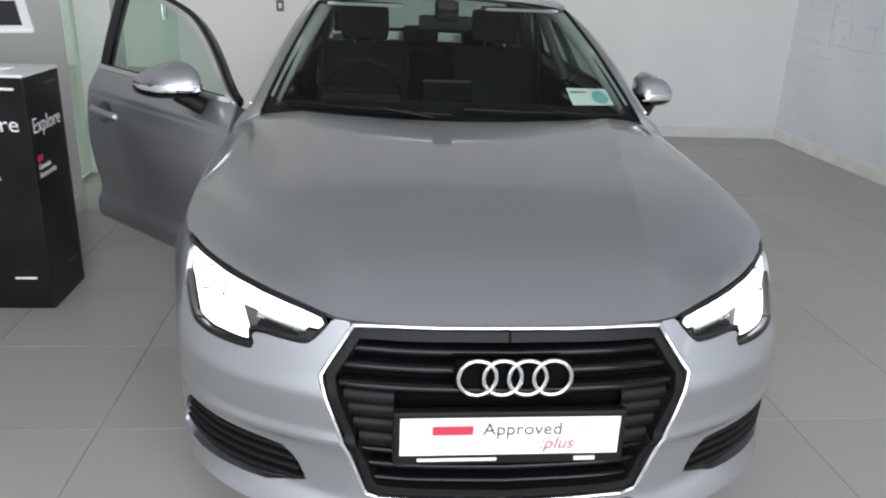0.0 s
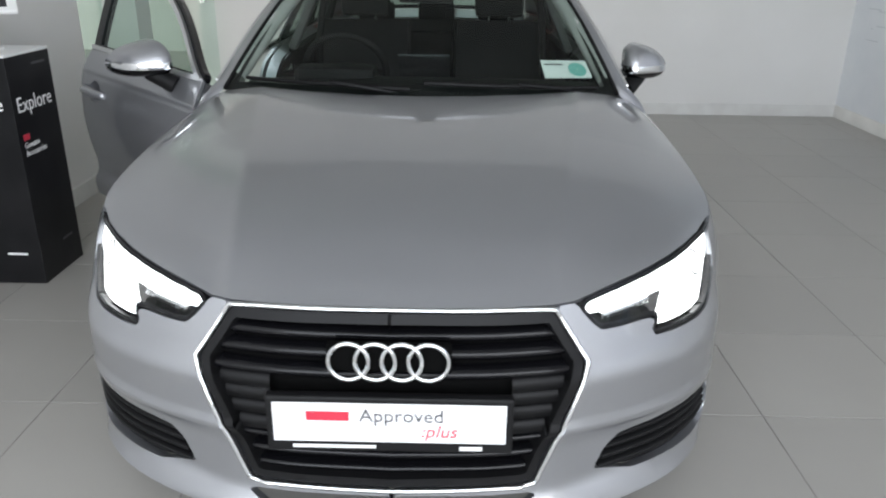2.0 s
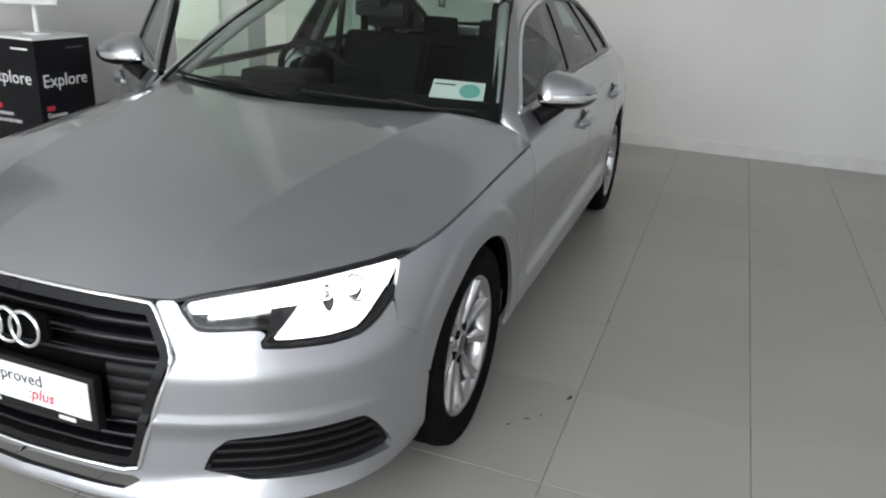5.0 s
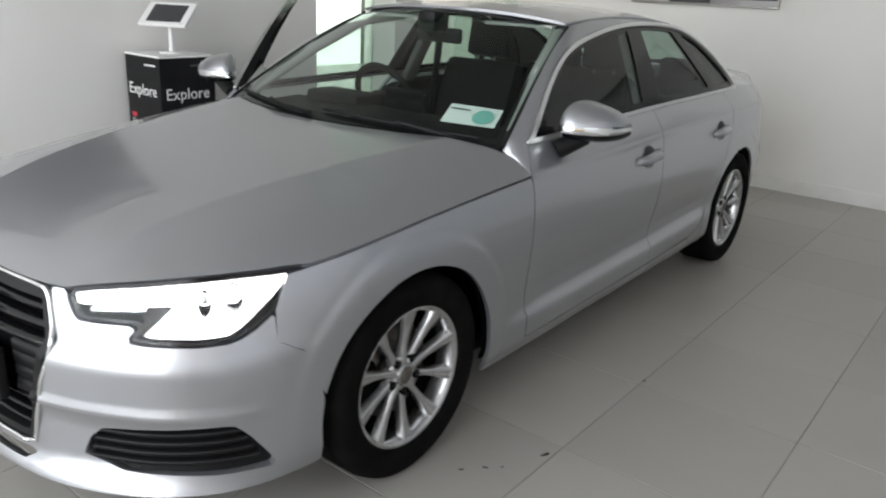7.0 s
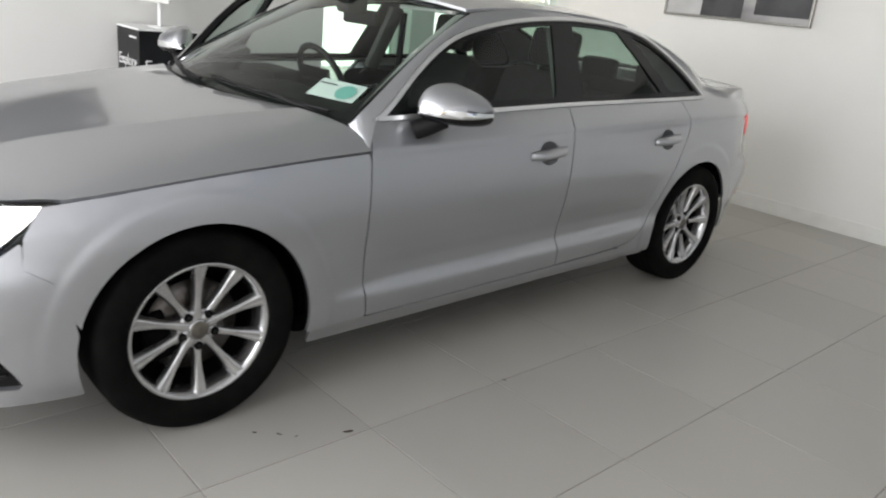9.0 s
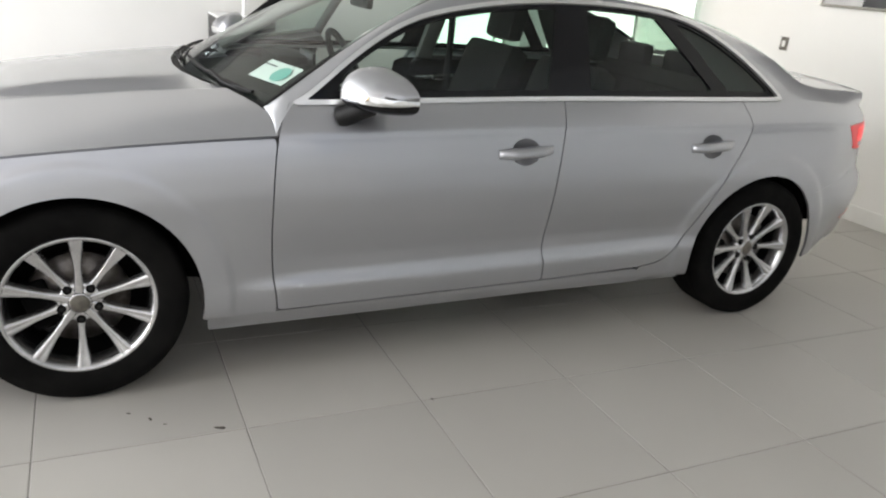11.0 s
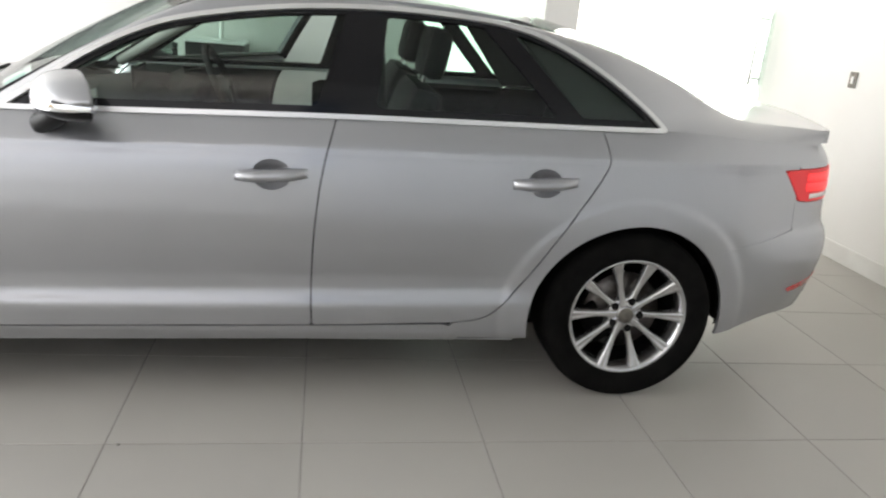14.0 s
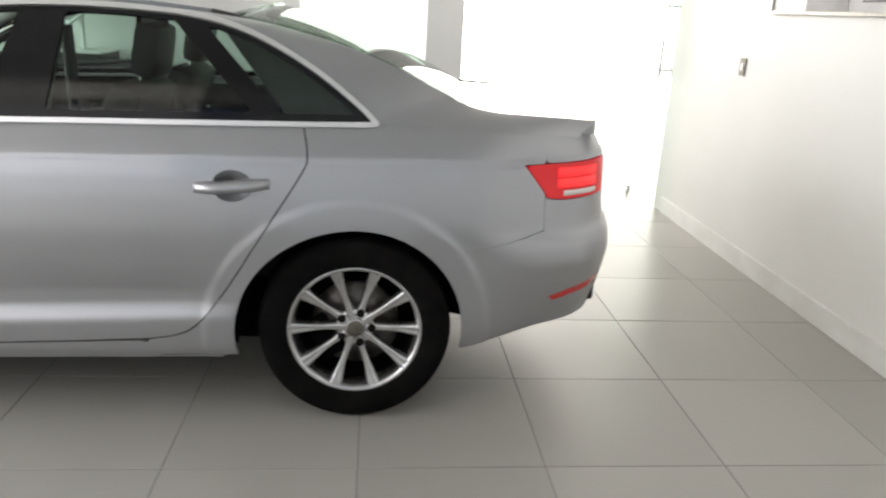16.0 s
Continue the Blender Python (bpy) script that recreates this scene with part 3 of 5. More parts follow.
for z, h in ((0.672, 0.011), (0.640, 0.012), (0.604, 0.012), (0.566, 0.012), (0.395, 0.011), (0.352, 0.011), (0.312, 0.010)):
    w = grille_half(z)
    us = np.linspace(-w, w, 41)
    rows = [skin(us, z + dz + 0 * us, i) for dz, i in ((h, 0.055), (h, 0.026), (h * 0.6, 0.018), (-0.002, 0.020), (-h, 0.034), (-h, 0.055))]
    part("grille_slat", smooth(from_grid(np.array(rows)), 30), M_GLOSSBLACK, grille)
for s in (1, -1):        # ribbed blanks beside the plate
    for z in (0.428, 0.466, 0.504, 0.538):
        us = np.linspace(0.275, grille_half(z), 10) * s
        rows = [skin(us, z + dz + 0 * us, i) for dz, i in ((0.017, 0.034), (0.015, 0.026), (-0.015, 0.026), (-0.017, 0.034))]
        part("grille_slat", from_grid(np.array(rows)), M_BLACK, grille)
# emblem
for cx in (-0.0855, -0.0285, 0.0285, 0.0855):
    a = np.linspace(0, 2 * np.pi, 48, endpoint=False)
    bm = tube([(cx + 0.043 * math.cos(t), -0.030 + 0.02 * cx * cx, 0.620 + 0.043 * math.sin(t)) for t in a], 0.0052, 10, True)
    part("emblem_ring", bm, M_CHROME, grille, "polished chrome emblem ring")
part("emblem_backing", boxed(-0.135, 0.135, -0.012, 0.0, 0.585, 0.655, bevel=0.01), M_DARK, grille)
# plate with its holder
bm = boxed(-0.272, 0.272, -0.030, -0.004, 0.392, 0.532, bevel=0.006)
holder = part("plate_holder", bm, M_BLACK, car, "black plate holder with small white print")
part("show_plate", boxed(-0.256, 0.256, -0.0335, -0.029, 0.420, 0.518, bevel=0.0015), M_PLATE, holder, "white show plate with red and grey print")
FRONT = Matrix.Translation((0, -0.0345, 0)) @ pose(0, 0, 0, 90, 0, 0)
part("print_word", text_bm("Approved", 0.046, FRONT @ pose(-0.066, 0.474, 0)), M_GREY, holder)
part("print_word", text_bm(":plus", 0.044, FRONT @ pose(0.068, 0.436, 0) @ Matrix(((1, 0.25, 0, 0), (0, 1, 0, 0), (0, 0, 1, 0), (0, 0, 0, 1)))), M_RED, holder)
part("print_bar", boxed(-0.182, -0.088, -0.0350, -0.0334, 0.475, 0.498), M_RED, holder)
part("print_bar", boxed(-0.215, -0.03, -0.0312, -0.0300, 0.402, 0.410), M_WHITEPRINT, holder)
part("print_bar", boxed(0.155, 0.205, -0.0312, -0.0300, 0.400, 0.410), M_WHITEPRINT, holder)
# -- headlights
B0, B1 = nose_u(0.612, 0.61), nose_u(0.668, 0.70)
PJ = nose_u(0.738, 0.706) + 0.030


def lit_limit(u, z):
    """Keeps the glow off the dark outer rim and round the two projectors."""
    return np.maximum(inside(LT, np.stack([u + 0.034, z], 1)), np.maximum(0.031 - np.hypot(u - PJ, z - 0.708), 0.024 - np.hypot((u - PJ + 0.085) * 1.1, (z - 0.694) * 0.75)))


LEDS = {"light_bar": lambda u, z: np.maximum(inside(LT, np.stack([u, z], 1)) + 0.0095, np.interp(u, [nose_u(0.43, 0.69), nose_u(0.66, 0.70), nose_u(0.80, 0.73)], [0.672, 0.688, 0.696]) - z),
        "light_block": lambda u, z: np.maximum(inside(LT, np.stack([u, z], 1)) + 0.0100, np.interp(z, [0.60, 0.70], [B0, B1]) - u)}
for s in (1, -1):
    tray = part("headlight", patch(lambda u, z: np.maximum(inside(LT, np.stack([u, z], 1)) + 0.003, inside(LT, np.stack([u, z + 0.016], 1))), lambda u, z: skin(u * s, z, 0.055), 0.3, 1.3, 0.5, 0.85, 0.0125, -0.028, s < 0), M_GLOSSBLACK, car, "lit headlight with clear lens and dark housing")
    part("lens", patch(lambda u, z: inside(LT, np.stack([u, z], 1)) + 0.004, lambda u, z: skin(u * s, z, 0.001), 0.3, 1.3, 0.5, 0.85, 0.0125, 0.004, s < 0), M_LENS, tray, "clear polycarbonate lens")
    part("lens_bezel", patch(lambda u, z: np.abs(inside(LT, np.stack([u, z], 1)) + 0.0035) - 0.0050, lambda u, z: skin(u * s, z, 0.003), 0.3, 1.3, 0.5, 0.85, 0.005, 0.02, s < 0), M_GLOSSBLACK, tray)
    for k, lit in LEDS.items():
        part(k, patch(lambda u, z: np.maximum(lit(u, z), lit_limit(u, z)), lambda u, z: skin(u * s, z, 0.014 if k == "light_bar" else 0.017), 0.3, 1.3, 0.5, 0.85, 0.008, 0.015, s < 0), M_LED, tray, "glowing white light")
    c = skin(np.array([PJ * s]), np.array([0.708]), 0.030)[0]
    bm = bmesh.new()
    bmesh.ops.create_uvsphere(bm, u_segments=24, v_segments=14, radius=0.022, matrix=Matrix.Translation(c))
    part("projector_lens", smooth(bm, 60), M_LED, tray, "glowing projector lens")
    bm = bmesh.new()
    c = skin(np.array([(PJ - 0.085) * s]), np.array([0.694]), 0.040)[0]
    bmesh.ops.create_uvsphere(bm, u_segments=20, v_segments=12, radius=0.019, matrix=Matrix.Translation(c))
    part("reflector", smooth(bm, 60), M_SATIN, tray)
    ring = skin(PJ * s + 0.030 * np.cos(np.linspace(0, 2 * np.pi, 28)), 0.708 + 0.030 * np.sin(np.linspace(0, 2 * np.pi, 28)), 0.012)
    part("projector_ring", tube(ring[:-1], 0.004, 6, True), M_CHROME, tray)
    us = np.linspace(nose_u(0.485, 0.66), nose_u(0.61, 0.67), 14) * s
    rows = [skin(us, 0.660 + dz + 0.012 * np.linspace(0, 1, 14), i) for dz, i in ((0.006, 0.04), (0.006, 0.02), (-0.006, 0.02), (-0.006, 0.04))]
    part("light_strip", from_grid(np.array(rows)), M_SATIN, tray)

# -- bonnet
half = [(float(x), float(y) + 0.002 - float(np.interp(x, [0.39, 0.46], [0, -0.004]))) for x, y in zip(EDGE_X[::2], EDGE_Y[::2])]
half += [(float(skin(u_of_y(np.array([y])), crease(np.array([y])))[0, 0]) - 0.003, y) for y in np.linspace(0.52, 1.49, 14)]
half += [(0.845, 1.505), (0.81, 1.505), (0.757, 1.462), (0.60, 1.385), (0.40, 1.315), (0.20, 1.275), (0.0, 1.262)]
HOOD = np.vstack([np.array(half), np.array(half)[::-1] * (-1, 1)])
part("bonnet", patch(region(HOOD, 0.001), hood_surface, -0.92, 0.92, 0.0, 1.6, 0.0125, flange=0.014), M_PAINT, car)
# cowl below the windscreen, wipers
us = np.linspace(-1, 1, 41)
rows = [np.stack([0.765 * us, 1.255 + 0.19 * us**2 + dy, hood_z(0.765 * us, 1.255 + 0.19 * us**2 + dy) + dz], -1) for dy, dz in ((-0.02, -0.02), (0.015, -0.012), (0.06, -0.008), (0.12, -0.01))]
part("windscreen_cowl", from_grid(np.array(rows)), M_BLACK, car)
for x0, x1 in ((-0.66, -0.03), (0.02, 0.66)):
    t = np.linspace(0, 1, 14)
    xs = x0 + (x1 - x0) * t
    P = screen(xs / 0.745, 0.02 + 0.035 * (1 - t)) + np.array([0, -0.004, 0.014])
    wiper = part("wiper", tube(P, 0.0075, 6), M_BLACK, car, "black flat wiper blade")
    part("wiper_arm", tube([P[7] + (0, 0, 0.008), P[10] + (0, -0.02, 0.0), (xs[-1] * 0.96, 1.33 + 0.17 * (xs[-1] / 0.76) ** 2, 0.945)], 0.009, 6), M_BLACK, wiper)
# -- windscreen, roof, rear window
part("windscreen", patch(lambda u, v: np.maximum(np.abs(u) - 0.985, np.abs(v - 0.5) - 0.49), screen, -1.06, 1.06, -0.06, 1.06, 0.0125, 0.004), M_SCREEN, car, "clear laminated windscreen").visible_shadow = False
part("windscreen_border", patch(lambda u, v: np.maximum(np.maximum(np.abs(u) - 1.0, np.abs(v - 0.5) - 0.496), np.minimum(0.945 - np.abs(u), 0.452 - np.abs(v - 0.512))), lambda u, v: screen(u, v) + np.array([0, 0.003, -0.0065]), -1.06, 1.06, -0.06, 1.06, 0.0125, 0.0), M_BLACK, car, "black ceramic border")
vs = np.linspace(0.0, 0.992, 30)
for s in (1, -1):
    part("windscreen_seal", tube(screen(0.994 * s + 0 * vs, vs), 0.0075, 8), M_BLACK, car)
part("roof", patch(lambda x, y: np.maximum(np.abs(x) - np.interp(y, [2.05, 2.4, 2.7, 3.0, 3.3], [0.575, 0.570, 0.563, 0.556, 0.546]), np.maximum((2.034 + 0.11 * (x / 0.575) ** 2) - y, y - (3.36 - 0.08 * (x / 0.55) ** 2))), roof_surface, -0.62, 0.62, 1.98, 3.42, 0.0125, 0.012), M_PAINT, car)
part("rear_window", patch(lambda u, v: np.maximum(np.abs(u) - 0.97, np.abs(v - 0.5) - 0.49), back_screen, -1.06, 1.06, -0.06, 1.06, 0.03, 0.004), M_GLASS, car, "tinted rear window")
part("rear_window_border", patch(lambda u, v: np.maximum(np.maximum(np.abs(u) - 1.0, np.abs(v - 0.5) - 0.505), np.minimum(0.92 - np.abs(u), 0.44 - np.abs(v - 0.5))), lambda u, v: back_screen(u, v) - np.array([0, 0, 0.004]), -1.06, 1.06, -0.06, 1.06, 0.02, 0), M_GLOSSBLACK, car)
part("roof_lining", patch(lambda x, y: np.maximum(np.abs(x) - 0.55, np.maximum(2.12 - y, y - 3.32)), lambda x, y: roof_surface(x, y) - np.array([0, 0, 0.03]), -0.62, 0.62, 2.0, 3.42, 0.05, 0), M_LINING, car, "pale grey headlining")

# -- pillars and roof rails: from the windows' outline up to the roof and the screens
edge_t = np.linspace(0, 1, 90)
up = np.array([p for p in WIN])
i0 = int(np.argmin(np.hypot(up[:, 0] - 1.545, up[:, 1] - 0.958)))
up = np.roll(up, -i0, 0)
i1 = int(np.argmin(np.hypot(up[:, 0] - 3.772, up[:, 1] - 1.012)))
upper = up[:i1 + 1]
arc = np.r_[0, np.cumsum(np.hypot(*np.diff(upper, axis=0).T))]
oy, oz = np.interp(edge_t, arc / arc[-1], upper[:, 0]), np.interp(edge_t, arc / arc[-1], upper[:, 1])
oy, oz = np.r_[1.47, 1.50, oy, 3.86, 3.98, 4.12, 4.28, 4.42, 4.52], np.r_[0.90, 0.93, oz, quarter_top(np.array([3.86, 3.98, 4.12, 4.28, 4.42, 4.52]))]
outer = house(oy, oz)
k = oy > 3.775
outer[k] = skin(u_of_y(oy[k]), oz[k])
outer[0], outer[1] = (0.868, 1.480, 0.866), (0.845, 1.506, 0.908)
inner_pts = np.array([(0.758, 1.462, 0.932), (0.663, 1.80, 1.152), (0.588, 2.10, 1.305), (0.575, 2.17, 1.330), (0.570, 2.40, 1.357), (0.563, 2.70, 1.363), (0.556, 3.00, 1.347),
                      (0.548, 3.28, 1.324), (0.560, 3.55, 1.272), (0.585, 3.85, 1.172), (0.602, 4.08, 1.064), (0.610, 4.18, 1.045), (0.612, 4.40, 1.036), (0.600, 4.56, 1.026)])
# each outer point meets the inner edge square to the car's length
iy = np.interp(oy, [1.50, 1.60, 2.00, 2.40, 2.70, 3.0, 3.20, 3.45, 3.65, 3.775, 4.12, 4.30, 4.52], [1.462, 1.60, 2.10, 2.42, 2.70, 3.0, 3.22, 3.58, 3.85, 4.02, 4.19, 4.32, 4.53])
innr = np.stack([spline(inner_pts[:, 1], inner_pts[:, j], iy) for j in range(3)], 1)
innr[0] = (0.800, 1.486, 0.902)
rows = []
for v in np.linspace(0, 1, 9):
    mid = outer * (1 - v) + innr * v
    n = np.cross(np.gradient(outer, axis=0), innr - outer)
    n /= np.linalg.norm(n, axis=1, keepdims=True) + 1e-9
    n *= np.sign(n[:, 2:3] + 1e-9)
    rows.append(mid + n * 0.16 * np.linalg.norm(innr - outer, axis=1, keepdims=True) * v * (1 - v))
bm = from_grid(np.array(rows))
bmesh.ops.recalc_face_normals(bm, faces=bm.faces)
me = bpy.data.meshes.new("roof_rail")
bm.to_mesh(me)
bm.free()
both("roof_rail", me, M_PAINT, "painted roof pillar and rail")
# boot lid and its rear face
part("boot_lid", patch(lambda x, y: np.maximum(np.abs(x) - 0.608, np.maximum(4.10 - 0.04 * (x / 0.6) ** 2 - y, y - (4.605 - 0.07 * (x / 0.6) ** 2))), lambda x, y: np.stack([x, y, spline([4.0, 4.12, 4.3, 4.5, 4.62, 4.70], [1.072, 1.062, 1.056, 1.053, 1.060, 1.062], y) - 0.022 * (x / 0.6) ** 2], -1), -0.66, 0.66, 4.0, 4.7, 0.02, 0.05), M_PAINT, car)


def rear_u(y, x=None):
    return np.interp(y, PY, PU)


ut = float(PU[-1])
TL = np.array([(float(rear_u(4.268)), 0.898), (float(rear_u(4.60)), 0.904), (float(rear_u(4.60)) + 0.10, 0.900), (float(rear_u(4.60)) + 0.08, 0.778), (float(rear_u(4.42)), 0.774), (float(rear_u(4.368)), 0.780)])


def quarter_region(y, z):
    d = region(quarter, arches=True)(y, z)
    return np.maximum(d, 0.001 - inside(TL, np.stack([u_of_y(y), z], 1)))


both("rear_quarter_panel", patch(quarter_region, flank(), 2.95, 4.64, 0.2, 1.06, 0.0085, flange=0.012), M_PAINT)
RF = np.array([(float(rear_u(4.385)), 0.428), (float(rear_u(4.48)), 0.450), (float(rear_u(4.60)), 0.470), (float(rear_u(4.60)), 0.444), (float(rear_u(4.48)), 0.424), (float(rear_u(4.41)), 0.410)])
for s in (1, -1):
    lampr = part("tail_light", patch(lambda u, z: inside(TL, np.stack([u, z], 1)) + 0.002, lambda u, z: skin(u * s, z, -0.002), 4.0, ut, 0.7, 1.0, 0.0125, 0.03, s < 0), M_TAILGLOW, car, "red tail light with a lit bar")
    # unseen dark shell, added to keep the lens's glow out of the cabin
    part("tail_glow_blocker", patch(lambda u, z: inside(TL, np.stack([u, z], 1)) - 0.004, lambda u, z: skin(u * s, z, 0.029), 4.0, ut, 0.7, 1.0, 0.0125, 0, s < 0), M_DARK, lampr)
    for z0, z1, u0, m, nm in ((0.852, 0.884, 4.40, M_TAILLIT, "light_bar"), (0.815, 0.847, 4.40, M_TAILLIT, "light_bar"), (0.786, 0.806, 4.425, M_REVERSE, "reversing_light")):
        us = np.linspace(float(rear_u(u0)), float(rear_u(4.58)), 12) * s
        rows = [skin(us, z + 0 * us, i) for z, i in ((z1, -0.001), (z1 - 0.002, -0.004), (z0 + 0.002, -0.004), (z0, -0.001))]
        part(nm, from_grid(np.array(rows)), m, lampr)
    part("rear_reflector", patch(lambda u, z: inside(RF, np.stack([u, z], 1)), lambda u, z: skin(u * s, z, -0.002), 4.0, ut, 0.4, 0.6, 0.008, 0.01, s < 0), M_TAIL, car, "red reflector strip")


def rear_bumper_region(u, z):
    y, a = np.interp(np.abs(u), PU, PY), np.abs(u)
    lim = np.interp(y, [4.0, 4.33, 4.5, 4.8], [0.593, 0.668, 0.70, 0.70])
    low = np.interp(y, [4.0, 4.05, 4.38, 4.55, 4.75], [0.262, 0.262, 0.308, 0.322, 0.330])
    d = np.maximum(np.maximum(z - lim + 0.001, low - z), 3.9 - y)
    d = np.maximum(d, ARCH - np.hypot(y - 3.703, z - 0.322))
    return d


for s in (1, -1):
    part("rear_bumper", patch(rear_bumper_region, lambda u, z: skin(u * s, z), 3.6, ut + 0.02, 0.2, 0.75, 0.011, 0.012, s < 0), M_PAINT, car)
    part("rear_panel", patch(lambda u, z: np.maximum(np.maximum(rear_u(4.354) - u, 0.672 - z), np.maximum(z - 0.982 - 0.045 * np.clip((0.60 - np.interp(u, PU, PX)) / 0.10, 0, 1), 0.002 - inside(TL, np.stack([u, z], 1)))), lambda u, z: skin(u * s, z, 0.001), 3.9, ut + 0.02, 0.6, 1.06, 0.015, 0.01, s < 0), M_PAINT, car)
part("rear_diffuser", boxed(-0.60, 0.60, 4.46, 4.60, 0.345, 0.42, bevel=0.02), M_BLACK, car)
bm = bmesh.new()
cyl(bm, (0.56, 4.40, 0.375), (0.56, 4.60, 0.370), 0.032)
part("exhaust_tip", smooth(bm), M_CHROME, car, "dull chrome exhaust tip")

# -- side windows, chrome, pillars
def win_edge(off):
    return lambda y, z: inside(WIN, np.stack([y, z], 1)) + off


both("window_chrome", patch(lambda y, z: np.abs(inside(WIN, np.stack([y, z], 1)) + 0.006) - 0.0075, lambda y, z: house(y, z, -0.010), 1.48, 3.82, 0.92, 1.40, 0.0055, 0.018), M_TRIM, "satin aluminium window surround")


def pillar_x(z, a, b):
    return np.interp(z, [0.99, 1.345], [a, b])


def pillars(y, z):
    d = np.minimum(np.minimum(np.abs(y - pillar_x(z, 2.628, 2.700)) - pillar_x(z, 0.100, 0.068),
                              np.abs(y - pillar_x(z, 3.455, 3.11)) - 0.045), inside(WIN, np.stack([y, z], 1)) * -1 - 0.034)
    d = np.minimum(d, y - 1.68 + (z - 0.95) * -0.55)
    return np.maximum(d, win_edge(0.011)(y, z))


both("window_pillar_trim", patch(pillars, lambda y, z: house(y, z, 0.004), 1.48, 3.82, 0.92, 1.40, 0.0125, 0.01), M_GLOSSBLACK, "gloss black window frames and pillars")


def pane(y0, y1):
    return lambda y, z: np.maximum(win_edge(0.012)(y, z), np.maximum(y0(z) - y, y - y1(z)))


front_glass = patch(pane(lambda z: 1.0 + 0 * z, lambda z: pillar_x(z, 2.60, 2.69)), lambda y, z: house(y, z, 0.012), 1.48, 2.8, 0.92, 1.40, 0.025, 0.004)
rear_glass = patch(pane(lambda z: pillar_x(z, 2.66, 2.71), lambda z: 3.9 + 0 * z), lambda y, z: house(y, z, 0.012), 2.6, 3.82, 0.92, 1.40, 0.025, 0.004)


# -- doors with handles, mirrors and inner trim
def handle_bm(y, z):
    P = []
    for t in np.linspace(0, 1, 17):
        yy = y - 0.115 + 0.23 * t
        c = skin(u_of_y(np.array([yy])), np.array([z + 0.016 * t]))[0]
        bow = 0.040 * min(1.0, 4.5 * t * (1 - t) + 0.15)
        h = 0.0165 + 0.006 * math.sin(math.pi * t)
        P.append([(c[0] + bow * 0.2 + (bow * 0.9) * max(0, math.cos(a)) + 0.004 * math.cos(a), yy, c[2] + h * math.sin(a)) for a in np.linspace(0, 2 * math.pi, 12, endpoint=False)])
    bm = from_grid(np.array(P), close_v=True)
    bm.faces.new([v for v in list(bm.verts)[:12]])
    bm.faces.new([v for v in list(bm.verts)[-12:]])
    return bm


def cup_mesh(y, z):
    """The dished recess behind a handle."""
    def bowl(a, b):
        r = np.clip(1 + cup_edge(a, b, y, z) / 0.05, 0, 1.2)
        return skin(u_of_y(a), b, 0.026 * (1 - r**2))
    return patch(lambda a, b: cup_edge(a, b, y, z) - 0.002, bowl, y - 0.1, y + 0.1, z - 0.1, z + 0.1, 0.007, 0.0)


def mirror_parts(parent):
    """A door mirror: painted cap, silver strip, black base and foot."""
    def body(zlo, zhi, grow=0.0):
        P = []
        for i, t in enumerate(np.linspace(0, 1, 21)):
            x = 0.872 + 0.150 * t
            k = math.sqrt(max(0.0, 1 - abs(2 * (t - 0.40) / (1.2 if t > 0.4 else 0.95)) ** 3.0))
            ring = []
            for a in np.linspace(0, 2 * math.pi, 24, endpoint=False):
                dy = -0.115 * k * max(0, -math.cos(a)) ** 0.8 + 0.018 * k * max(0, math.cos(a)) ** 0.6
                top = (0.108 - 0.052 * t) * k
                bot = 0.046 * k
                z = 0.995 + (top if math.sin(a) > 0 else bot) * math.copysign(abs(math.sin(a)) ** 0.85, math.sin(a))
                z = min(max(z, zlo), zhi)
                ring.append((1.026 + (x - 1.022) * 1.32, 1.80 + (0.005 + 0.075 * t + dy * (1 + grow)) * 1.24, 0.995 + (z - 0.995) * 1.04))
            P.append(ring)
        bm = from_grid(np.array(P), close_v=True)
        vs = list(bm.verts)
        bm.faces.new(vs[:24])
        bm.faces.new(vs[-24:])
        bmesh.ops.remove_doubles(bm, verts=bm.verts, dist=0.0006)
        bmesh.ops.recalc_face_normals(bm, faces=bm.faces)
        return smooth(bm, 50)
    cap = part("mirror_cap", body(1.008, 1.2), M_PAINT, parent, "silver painted door mirror cap")
    part("mirror_strip", body(0.984, 1.010, 0.025), M_CHROME, cap, "bright indicator strip")
    part("mirror_base", body(0.90, 0.986), M_GLOSSBLACK, cap)
    part("mirror_glass", boxed(0.850, 0.990, 1.868, 1.873, 0.963, 1.04, bevel=0.0015), M_CHROME, cap)
    bm = bmesh.new()
    cyl(bm, (0.830, 1.70, 0.915), (0.900, 1.785, 0.968), 0.036, 0.032, 14)
    part("mirror_foot", smooth(bm), M_BLACK, cap)
    return cap


